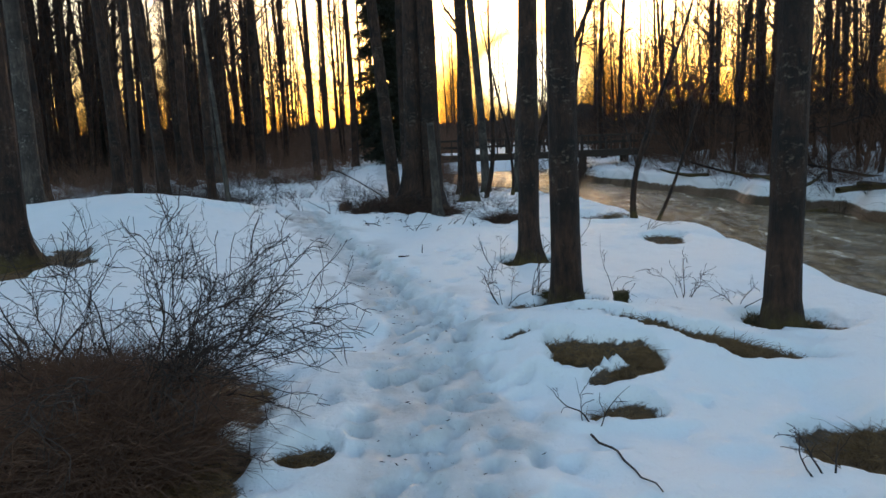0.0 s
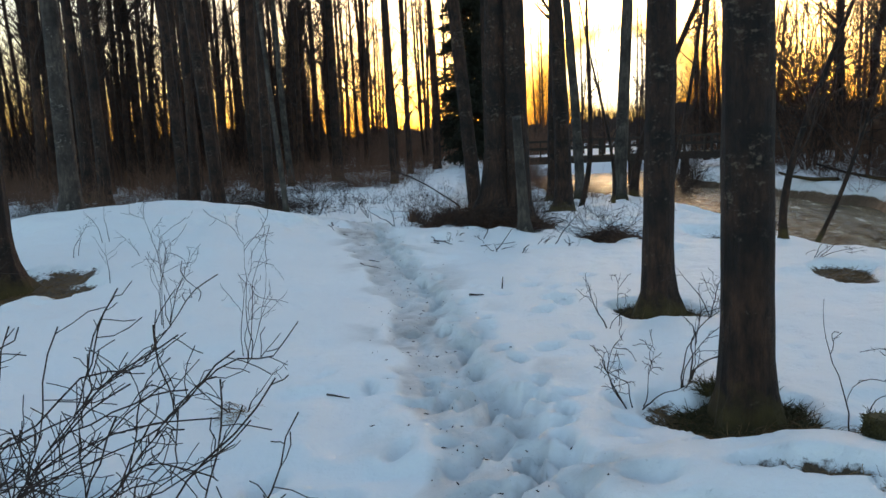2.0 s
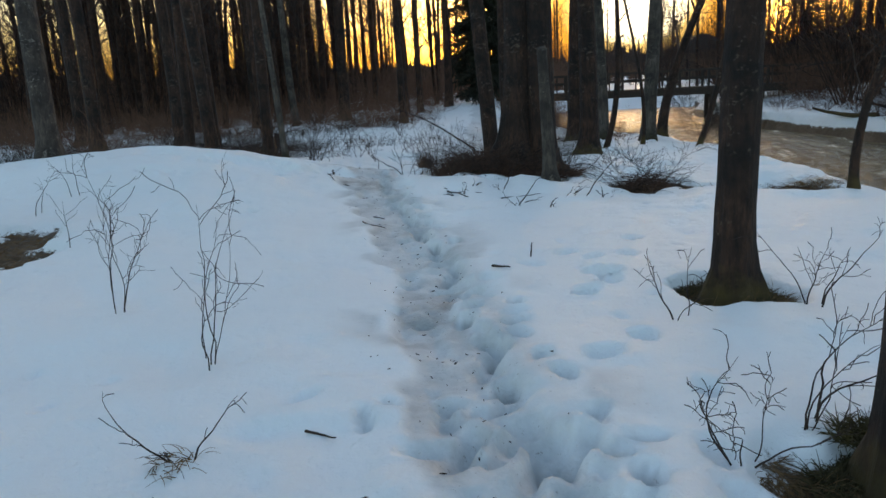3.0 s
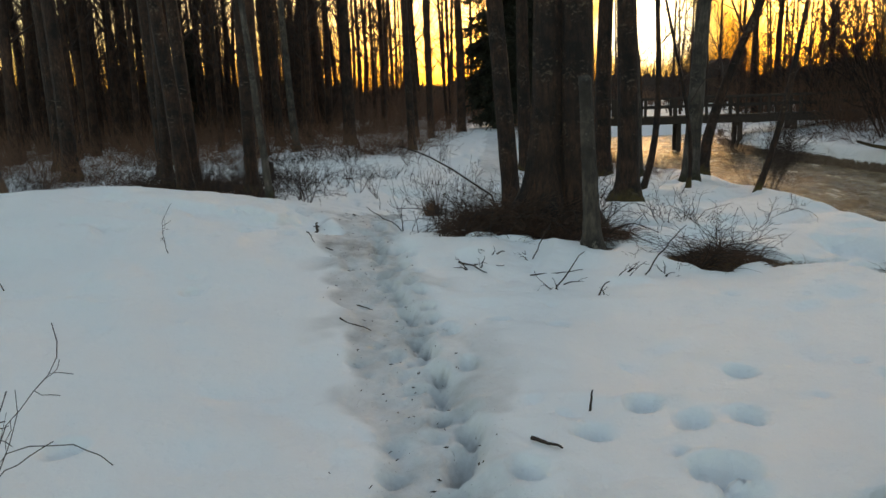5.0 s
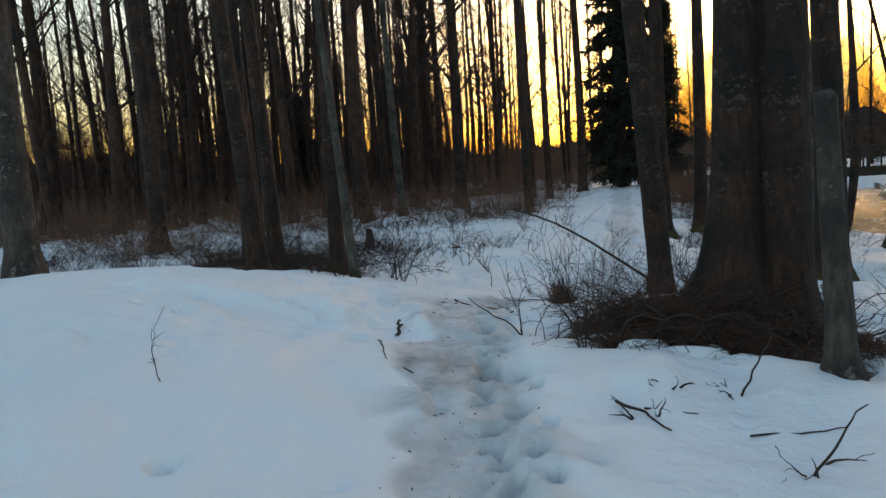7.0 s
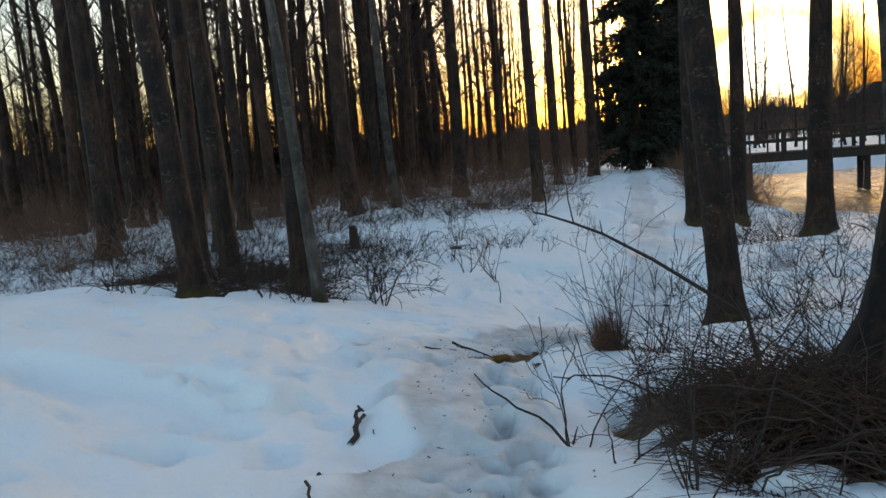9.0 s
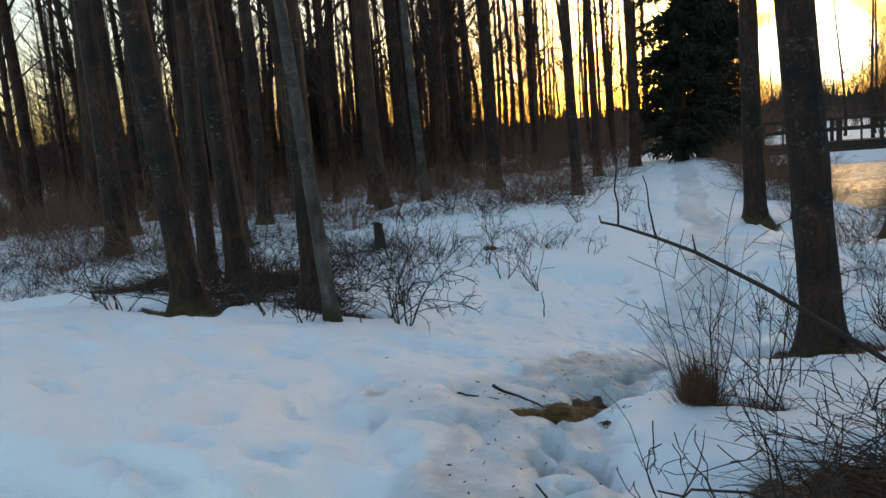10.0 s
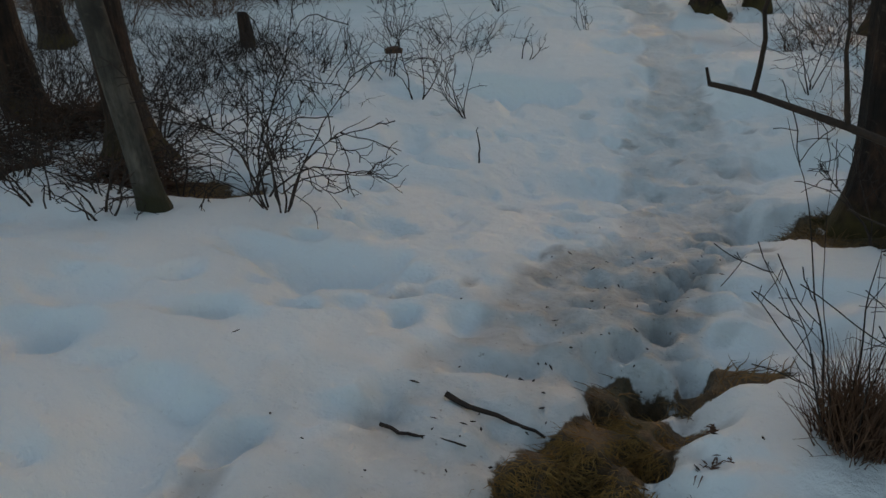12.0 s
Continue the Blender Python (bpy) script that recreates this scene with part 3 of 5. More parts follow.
# place, radius, lean, label, bark, flare
KEY = [
    (1.12, 6.71, 0.138, (-0.008, 0.002), MOSSY, M_BARK, 0.55, 4.5), (1.08, 9.12, 0.13, (0.021, -0.003), "bare alder with a mossy flared foot in a melted hollow", M_BARK, 0.9, 4.5),
    (2.7, 5.88, 0.125, (0.004, 0), "bare alder with mossy roots on the river bank", M_BARK, 0.6, 5.0),
    (-0.55, 16.0, 0.215, (0.02, 0.0), "thick old tree trunk with a flared foot in a brush pile", M_BARK, 2.1, 6),
    (-0.18, 16.0, 0.245, (0.0, -0.005), "thick old tree trunk with reddish bark", M_BARK, 0.9, 6),
    (0.76, 19.19, 0.18, (-0.03, 0.005), "tall bare tree with flared foot by the river", M_BARK, 0.8, 6), (2.38, 22.6, 0.17, (0.05, -0.013), "leaning grey tree on the river bank", M_GREY, 0.6, 3.5),
    (-6.04, 19.78, 0.125, (0.012, 0.005), "bare tree with dark bark and swollen mossy foot", M_BARK, 0.9, 6), (-6.94, 18.9, 0.138, (-0.06, -0.045), "bare leaning tree with dark mossy bark", M_BARK, 0.8, 6),
    (-7.81, 20.99, 0.145, (-0.03, -0.02), PLAIN_TREE, M_BARK, 0.6, 6), (-8.75, 21.6, 0.125, (0.01, 0.01), PLAIN_TREE, M_BARK, 0.5, 6), (-15.18, 27.26, 0.22, (-0.014, -0.013), "thick dark tree at the edge of the brush", M_BARK, 0.5, 7),
    (-11.31, 33.11, 0.21, (0.0, 0.0), PLAIN_TREE, M_BARK, 0.6, 7), (-9.9, 33.6, 0.15, (-0.03, -0.01), PLAIN_TREE, M_GREY, 0.4, 7), (-8.78, 36.98, 0.24, (0.004, 0), PLAIN_TREE, M_BARK, 0.5, 7),
    (-5.34, 32.66, 0.145, (-0.012, 0), PLAIN_TREE, M_BARK, 0.4, 7), (-11.62, 36.31, 0.18, (-0.01, 0), PLAIN_TREE, M_BARK, 0.6, 7), (-1.21, 20.44, 0.175, (-0.075, 0), "bare tree with a mossy flared foot beside the trail", M_BARK, 0.8, 6),
    (-1.22, 29.4, 0.21, (-0.008, 0), "thick dark tree with spreading roots beside the trail", M_BARK, 0.7, 7), (-0.36, 29.8, 0.17, (0.001, 0), PLAIN_TREE, M_BARK, 0.5, 7), (-6.2, 10.6, 0.22, (0.0, 0.0), "thick tree with dark bark and swollen foot", M_BARK, 1.0, 6),
    (-9.17, 16.89, 0.19, (0.0, 0.0), "birch with peeling white patches on dark bark", M_BIRCH, 0.4, 6), (-6.2, 38.5, 0.12, (-0.02, -0.01), PLAIN_TREE, M_FAR_BARK, 0.4, 7), (-5.5, 38.0, 0.14, (-0.01, 0), PLAIN_TREE, M_FAR_BARK, 0.4, 7),
    (-4.6, 41.0, 0.2, (-0.01, 0), PLAIN_TREE, M_FAR_BARK, 0.4, 7), (0.9, 27.0, 0.24, (0.02, 0), "bare tree at the foot of the river bank", M_BARK, 0.5, 5), (1.5, 24.6, 0.14, (-0.06, 0), "slim leaning tree on the river bank", M_GREY, 0.5, 5),
    (-13.0, 24.5, 0.2, (-0.02, 0), PLAIN_TREE, M_BARK, 0.5, 6), (-10.9, 25.5, 0.2, (-0.03, 0), PLAIN_TREE, M_BARK, 0.5, 6), (-12.5, 29.0, 0.17, (0.01, 0), PLAIN_TREE, M_BARK, 0.5, 6), (-17.5, 31, 0.22, (-0.02, 0), PLAIN_TREE, M_BARK, 0.5, 7),
]
for k, (x, y, r, lean, label, mat, flare, lo) in enumerate(KEY):
    tree("tree", (x, y, ground_z(x, y)), r, 15 + 4 * ((k * 7) % 5) / 4, lean, label, mat, seed=k + 1, flare=flare, lo=lo, bend=0.05)

# slim birch stem in front of the grey tree, and the broken snag by the brush pile
tree("young_birch", (-5.36, 18.85, ground_z(-5.36, 18.85)), 0.068, 8, (-0.06, -0.02), "slim pale young birch leaning beside a thicker tree", M_GREY, seed=61, sides=12, rings=30, lo=3.5, limbs=8, twigs=30, fine=40, flare=0.5, bend=0.05)
snag = thing("snag", (-0.08, 14.35, ground_z(-0.08, 14.35)), "dead grey standing snag with a broken top", "tree snag")
snag_me, snag_axis, snag_rad = trunk_mesh(0.095, 1.72, (-0.03, 0), 14, 24, 0.5, 0.05, 0.02, 4, M_SNAG, 0.72)
part_of("trunk", snag_me, snag)
top_v = np.array([[0.07 * math.cos(a), 0.07 * math.sin(a), z + 0.03 * math.sin(2.3 * a)] for z in (-0.03, 0.02) for a in np.arange(9) * 0.698] + [[0.03, 0.01, 0.07]])
top_f = [(i, (i + 1) % 9, 9 + (i + 1) % 9, 9 + i) for i in range(9)] + [(9 + i, 9 + (i + 1) % 9, 18, 18) for i in range(9)]
bm = bmesh.new()
tv = [bm.verts.new(v) for v in top_v]
for f in top_f:
    bm.faces.new([tv[i] for i in dict.fromkeys(f)])
top_me = bpy.data.meshes.new("broken_top")
bm.to_mesh(top_me)
bm.free()
top_me.materials.append(M_SNAG)
part_of("broken_top", top_me, snag, "splintered broken top", tuple(snag_axis[-1]))

# tree leaning far out over the river, with crooked limbs
tree("leaning_alder", (3.1, 24.4, ground_z(3.1, 24.4)), 0.13, 9, (0.3, -0.08), "crooked alder leaning out over the river", M_BARK, seed=71, sides=14, rings=30, lo=1.8, limbs=16, twigs=110, fine=220, flare=0.4, bend=0.35, spread=0.9)
tree("crooked_stem", (1.2, 22.0, ground_z(1.2, 22.0)), 0.075, 6.5, (0.1, 0.0), "thin crooked stem on the river bank", M_BARK, seed=74, sides=10, rings=24, lo=2.0, limbs=8, twigs=40, fine=60, flare=0.3, bend=0.3)


for k, (x, y, r, h, lean) in enumerate(((3.6, 13.4, 0.055, 4.5, (0.2, 0.0)), (3.85, 13.3, 0.035, 3.2, (0.38, 0.0)), (1.9, 20.5, 0.045, 5.0, (-0.1, 0.0)), (3.0, 20.0, 0.06, 6.0, (0.22, 0.0)))):
    tree("bank_stem", (x, y, ground_z(x, y)), r, h, lean, "slim bare stem leaning out from the river bank", M_BARK, seed=80 + k, sides=9, rings=20, lo=0.8, limbs=9, twigs=45, fine=90, flare=0.3, bend=0.15)


# the wood behind: a few kinds, copied
def wood_kind(k, r, h, lo, limbs, twigs, fine, bend=0.25, spread=0.75, size=1.0):
    return tree("wood_tree", (0, 0, -200), r, h, (0, 0), "tall slim leafless tree in the wood", M_FAR_BARK, seed=100 + k, sides=8, rings=12, lo=lo, limbs=limbs, twigs=twigs, fine=fine, flare=0.4, bend=bend, spread=spread, size=size, group="trees of the wood behind")


KINDS = [wood_kind(0, 0.16, 17, 2.5, 38, 170, 380), wood_kind(1, 0.11, 14, 2.0, 38, 170, 400), wood_kind(2, 0.2, 19, 4.0, 36, 150, 340), wood_kind(3, 0.08, 11, 1.5, 32, 150, 380), wood_kind(4, 0.13, 16, 3.0, 32, 140, 320), wood_kind(5, 0.09, 9, 1.5, 26, 150, 420, 0.75, 1.05, 1.1), wood_kind(6, 0.065, 7.5, 1.2, 24, 140, 380, 0.6, 1.1, 0.9)]
spots = []
rng = np.random.default_rng(11)


def places(count, x0, x1, y0, y1, gap, ok):
    out = []
    for _ in range(5000):
        if len(out) == count:
            break
        x, y = x0 + (x1 - x0) * rng.random(), y0 + (y1 - y0) * rng.random()
        if ok(x, y) and not any((x - a) ** 2 + (y - b) ** 2 < gap * gap for a, b in spots):
            spots.append((x, y))
            out.append((x, y))
    return out


def plant(count, x0, x1, y0, y1, kinds, gap, ok):
    for x, y in places(count, x0, x1, y0, y1, gap, ok):
        k = KINDS[kinds[rng.integers(0, len(kinds))]]
        s = 0.8 + 0.45 * rng.random()
        c = copy_thing(k, pose(x, y, ground_z(x, y) - 0.05, rng.normal(0, 1.6), rng.normal(0, 1.6), rng.random() * 360))
        c.scale = (s, s, s)


def arrays(me):
    v, f = np.zeros(len(me.vertices) * 3, np.float32), np.zeros(len(me.loops), np.int32)
    me.vertices.foreach_get("co", v)
    me.loops.foreach_get("vertex_index", f)
    return v.reshape(-1, 3), f.reshape(-1, 4)


spots += [(a[0], a[1]) for a in KEY]
sun_line = lambda x, y: abs(x - 0.117 * y) > 2.2
dry = lambda x, y: (x < near_x(y) - 2 or x > far_x(y) + 1.5 or y > 68) and abs(x - trail_x(y)) > 1.6
plant(46, -46, -25, 27, 72, (0, 1, 2, 4), 1.5, dry)
plant(85, -27, -10, 28, 72, (0, 1, 2, 4), 1.3, dry)
plant(12, -25, -16, 31, 46, (0, 2, 4), 1.3, dry)
plant(26, -16, -5, 44, 95, (1, 3, 4), 2.0, dry)
plant(34, 12.5, 26, 20, 72, (5, 6), 1.0, lambda x, y: far_x(y) + 1.5 < x < far_x(y) + 10)
plant(105, 12.5, 44, 14, 76, (0, 1, 2, 4, 5), 1.2, dry)
plant(9, 3, 15, 68.5, 80, (5, 6), 1.4, dry)
FAR_KINDS = [joined([arrays(o.data) for o in k.children]) for k in KINDS]
FAR_SPOTS = places(70, -80, -14, 72, 110, 1.4, dry) + places(45, -4, 52, 74, 115, 2.0, lambda x, y: dry(x, y) and sun_line(x, y))
for k in KINDS:
    for o in (*k.children, k):
        bpy.data.objects.remove(o)


def spruce(at, h, width, seed, label, dense=40):
    g = np.random.default_rng(seed)
    t = thing("spruce", at, label, "spruce tree")
    me, axis, rad = trunk_mesh(h * 0.014, h, (0, 0), 10, 20, 0.4, 0.04, 0.0, seed, M_FAR_BARK, 0.1)
    part_of("trunk", me, t)
    n = int(h * 26)
    z = h * (0.03 + 0.96 * g.random(n) ** 1.1)
    L = width * (1 - z / h) ** 0.8 * (0.7 + 0.5 * g.random(n)) + 0.15
    az = g.random(n) * 2 * math.pi
    p0 = np.stack([0 * z, 0 * z, z], -1)
    a = grow(p0, np.stack([np.cos(az), np.sin(az), np.full(n, 0.05)], -1), L, np.full(n, 0.02), 6, 0.05, -0.09, g)
    part_of("boughs", np_mesh("boughs", *tubes(*a, 3), M_FAR_BARK), t)
    b = sprout(*a, n * dense, 0.05, 0.9, 0.15, 0.5, 3, 0.1, -0.25, g, 1.0)
    boughs = t.children[-1]
    boughs["kind"] = "stuff"
    part_of("needles", np_mesh("needles", *tubes(b[0], np.linspace(0.035, 0.012, 3)[None].repeat(len(b[0]), 0), 3), M_NEEDLE), t, "dark green drooping needles")["kind"] = "stuff"
    return t


spruce((-3.0, 42.5, ground_z(-3.0, 42.5)), 17, 1.8, 5, "tall dark spruce with drooping boughs at the end of the trail")
spruce((-2.3, 45.5, ground_z(-2.3, 45.5)), 13, 1.7, 8, "dark spruce standing behind a taller spruce")
spruce((-1.3, 47.5, ground_z(-1.3, 47.5)), 10, 1.5, 9, "low dark spruce beside the river")
spruce((-20, 68, ground_z(-20, 68)), 13, 2.5, 6, "spruce with thin ragged boughs among bare trees", 22)
spruce((-21, 48, ground_z(-21, 48)), 6, 1.7, 7, "low dark young spruce in the brush")

# ---- undergrowth ----
def brush_kind(seed, stems, h, rad, side, lean=0.3, wander=0.14, lift=0.02):
    g = np.random.default_rng(seed)
    az, out = g.random(stems) * 2 * math.pi, g.random(stems) * 0.5
    p0 = np.stack([np.cos(az) * out, np.sin(az) * out, np.full(stems, -0.05)], -1)
    a = grow(p0, np.stack([np.cos(az) * lean, np.sin(az) * lean, np.ones(stems)], -1), h * (0.35 + 0.85 * g.random(stems)), np.full(stems, rad), 6, wander, lift, g, 0.3)
    b = sprout(*a, side, 0.15, 0.75, h * 0.15, h * 0.45, 4, 0.2, lift, g, 0.75)
    return joined([tubes(*a, 3), tubes(*b, 3)])


def scatter(name, kinds, places, mat, label, category, lo=0.7, hi=1.3):
    chunks = []
    for x, y in places:
        v, f = kinds[rng.integers(0, len(kinds))]
        a, s = rng.random() * 6.3, lo + (hi - lo) * rng.random()
        c, d = math.cos(a) * s, math.sin(a) * s
        w = v @ np.array([[c, d, 0], [-d, c, 0], [0, 0, s]])
        chunks.append((w + np.array([x, y, ground_z(x, y)]), f))
    return tagged(new(name, np_mesh(name, *joined(chunks), mat)), label, category, kind="stuff")


def spread_places(count, x0, x1, y0, y1, ok):
    out = []
    while len(out) < count:
        x, y = x0 + (x1 - x0) * rng.random(), y0 + (y1 - y0) * rng.random()
        if ok(x, y):
            out.append((x, y))
    return out


def clumps(groups, each, x0, x1, y0, y1, size, ok):
    return [(x + rng.normal(0, size), y + rng.normal(0, size)) for x, y in spread_places(groups, x0, x1, y0, y1, ok) for _ in range(each)]


open_snow = lambda x, y: dry(x, y) and abs(x - trail_x(y)) > 1.8 + 0.06 * max(0, 40 - y)
mid = [brush_kind(200 + k, 22, 1.35, 0.0065, 80, 0.75, 0.22, -0.06) for k in range(4)]
tall = [brush_kind(220 + k, 28, 3.2, 0.013, 90, 0.5, 0.18, -0.02) for k in range(4)]
low = [brush_kind(240 + k, 12, 0.6, 0.006, 30, 0.7, 0.22, -0.06) for k in range(4)]
pole = [brush_kind(260 + k, 9, 8.0, 0.028, 60) for k in range(4)]
scatter("thicket", mid, spread_places(420, -34, -3, 30, 47, open_snow) + clumps(60, 3, -32, -9, 22, 33, 0.8, open_snow) + spread_places(60, -1.5, 1.2, 33, 46, dry), M_BRUSH, "dense reddish-brown leafless undergrowth", "undergrowth")
scatter("far_thicket", tall, spread_places(400, -65, 0, 46, 88, open_snow) + spread_places(520, 12, 50, 16, 80, lambda x, y: dry(x, y) and x > far_x(y) + 2.2) + spread_places(40, -5, 3, 72, 105, dry) + spread_places(60, 22, 44, 74, 110, dry) + spread_places(170, -5, 44, 112, 138, dry), M_BRUSH, "tall leafless brown thicket at the back of the wood", "undergrowth")
scatter("saplings", pole, spread_places(165, -60, -12, 36, 85, dry) + spread_places(150, 12, 50, 24, 80, lambda x, y: dry(x, y) and x > far_x(y) + 2) + spread_places(60, -14, 34, 92, 125, lambda x, y: dry(x, y) and sun_line(x, y)) + spread_places(16, 2, 30, 74, 120, lambda x, y: 0.07 * y < x < 0.25 * y), M_FAR_BARK, "slim leafless saplings crowding the wood", "saplings")
scatter("bank_brush", mid, spread_places(110, 10, 18, 12, 44, lambda x, y: far_x(y) + 0.4 < x < far_x(y) + 6), M_BRUSH, "leafless brush along the far river bank", "undergrowth", 0.5, 1.1)
scatter("bank_tangle", mid, clumps(26, 3, 10, 20, 16, 46, 0.5, lambda x, y: far_x(y) + 0.5 < x < far_x(y) + 7), M_TWIG, "dark tangled brush and dead stems on the far river bank", "undergrowth", 0.5, 1.0)
scatter("river_brush", mid, spread_places(34, -0.9, 2.4, 21.5, 34, lambda x, y: x < near_x(y) - 0.8), M_BRUSH, "leafless brush on the near river bank", "undergrowth", 0.4, 0.75)
scatter("bramble", mid, spread_places(75, -14, -6.4, 19.8, 26, lambda x, y: x < -5.2 - 0.9 * (21 - y)), M_TWIG, "tangled leafless bramble between the trees", "undergrowth", 0.35, 0.65)
scatter("low_twigs", low, clumps(34, 4, -14, -4.5, 20.5, 32, 0.45, open_snow) + spread_places(60, -2.0, 1.6, 15.2, 30, lambda x, y: dry(x, y) and x > trail_x(y) + 0.9), M_TWIG, "thin twigs poking through the snow", "twigs", 0.5, 1.2)

scatter("far_trees", [FAR_KINDS[i] for i in (0, 1, 3, 4)], FAR_SPOTS, M_FAR_BARK, "bare trees deep in the wood", "trees", 0.8, 1.2)

# far woods that close the horizon
NB = 3600
ang = np.linspace(0, 2 * math.pi, NB, endpoint=False)
fr = 150 + 14 * np.sin(ang * 5)
ft = 4.6 + 0.5 * np.sin(ang * 23) + 0.4 * np.sin(ang * 61) + np.where(np.cos(ang - math.pi / 2) < 0.75, 2.5, 0) + 1.1 * np.abs(rng.normal(size=NB)) + 2.2 * (rng.random(NB) > 0.93) * rng.random(NB)
fx, fy = fr * np.cos(ang), 20 + fr * np.sin(ang)
FV = np.concatenate([np.stack([fx, fy, np.full(NB, -3.0)], -1), np.stack([fx, fy, ft], -1)])
fi = np.arange(NB)
FF = np.stack([fi, (fi + 1) % NB, (fi + 1) % NB + NB, fi + NB], -1)
tagged(new("backdrop", np_mesh("backdrop", FV, FF, M_WOODS)), "distant leafless woods along the horizon", "far woods", kind="structure")


# ---- bushes, grass, fallen wood ----
def shrub(at, h, stems, twigs, fine, seed, label, lean=(0, 0), out=0.5, rad=0.008, arch=-0.02, name="shrub", wander=0.1, foot=0.05):
    g = np.random.default_rng(seed)
    t = thing(name, (at[0], at[1], ground_z(*at) - 0.03), label, "shrub", "bare shrubs in the snow")
    az, o = g.random(stems) * 2 * math.pi, out * (0.3 + 0.9 * g.random(stems))
    d = np.stack([np.cos(az) * o + lean[0], np.sin(az) * o + lean[1], np.ones(stems)], -1)
    p0 = np.stack([np.cos(az) * foot, np.sin(az) * foot, 0 * az], -1)
    a = grow(p0, d, h * (0.65 + 0.5 * g.random(stems)), rad * (0.6 + 0.6 * g.random(stems)), 13, wander, arch, g)
    for i in range(stems):
        part_of("stem", np_mesh("stem", *tubes(a[0][i:i + 1], a[1][i:i + 1], 6), M_TWIG), t)
    b = sprout(*a, twigs, 0.25, 0.65, h * 0.14, h * 0.46, 8, wander * 1.7, arch * 0.3, g, 0.6)
    chunks = [tubes(b[0], np.maximum(b[1], 0.0022 if name == "bush" else 0.0018 if at[1] < 17 or name == "willow_clump" else 0.0027), 4)]
    if fine:
        c = sprout(*b, fine, 0.15, 0.95, h * 0.025, h * 0.13, 4, wander * 2.0, 0.0, g, 0.7)
        chunks.append(tubes(c[0], np.maximum(c[1], 0.0016 if name == "bush" else 0.0014 if at[1] < 17 or name == "willow_clump" else 0.0021), 3))
    part_of("twig_spray", np_mesh("twig_spray", *joined(chunks), M_TWIG), t)["kind"] = "stuff"
    return t


def tuft(at, r, h, blades, seed, label, mat=None, flat=0.8, category="grass", name="grass_tuft", thick=0.0022):
    g = np.random.default_rng(seed)
    az, d = g.random(blades) * 2 * math.pi, r * np.sqrt(g.random(blades))
    p0 = np.stack([np.cos(az) * d, np.sin(az) * d, h * 0.25 * (1 - (d / r) ** 2)], -1)
    q = g.random(blades) * 2 * math.pi
    a = grow(p0, np.stack([np.cos(q) * flat, np.sin(q) * flat, 0.35 + g.random(blades) * 0.8], -1), h * (0.6 + 0.9 * g.random(blades)), np.full(blades, thick), 5, 0.16, -0.22 * flat, g)
    z = min(ground_z(at[0], at[1]), ground_z(at[0] + 0.1, at[1]), ground_z(at[0], at[1] + 0.1))
    return lone(name, np_mesh(name, *tubes(*a, 3), mat or M_GRASS), (at[0], at[1], z - 0.02), label, category, kind="stuff")


def stick(p, q, r, seed, label, sag=0.0, name="stick", sides=7, crook=0.06):
    """A crooked stick from p to q, each x, y and height above the snow."""
    g = np.random.default_rng(seed)
    n = 9
    u = np.linspace(0, 1, n)
    a, b = Vector((p[0], p[1], ground_z(p[0], p[1]) + p[2])), Vector((q[0], q[1], ground_z(q[0], q[1]) + q[2]))
    P = np.array([tuple(a.lerp(b, t)) for t in u])
    size = (b - a).length
    w = np.cumsum(g.normal(0, crook * size / 3, (n, 3)), 0)
    w -= u[:, None] * w[-1]
    P += w * np.array([1, 1, 0.4])
    P[:, 2] -= sag * np.sin(u * math.pi)
    P -= np.array(a)
    R = r * np.linspace(1, 0.45, n)
    return lone(name, np_mesh(name, *tubes(P[None], R[None], sides), M_TWIG), a, label, "stick", "fallen sticks")


BUSH = "leafless bush with many dark arching twigs beside the path"
shrub((-1.95, 4.2), 1.15, 13, 190, 1300, 301, BUSH, (0.1, -0.18), 0.65, 0.0078, -0.035, "bush", 0.13, 0.26)
shrub((-1.7, 4.15), 1.2, 11, 190, 1250, 302, BUSH, (0.8, 0.0), 0.32, 0.0078, -0.06, "bush", 0.12, 0.15)
shrub((-2.6, 4.4), 1.0, 12, 110, 420, 303, BUSH, (-0.3, -0.15), 0.5, 0.011, -0.03, "bush", 0.12, 0.25)
g_heap = "heap of matted dark brown dead stalks under a bush"
for k, (x, y, r) in enumerate(((-2.0, 4.1, 0.6), (-2.6, 4.3, 0.75), (-1.65, 3.55, 0.35), (-2.2, 3.4, 0.5), (-3.2, 4.2, 0.6))):
    tuft((x, y), r, 0.5, 2600, 310 + k, g_heap, M_HEAP, 0.9, "dead stalks", "stalk_heap", 0.0028)

# grass in the melted patches
TUFT = "matted brown dead grass in a melted patch of snow"


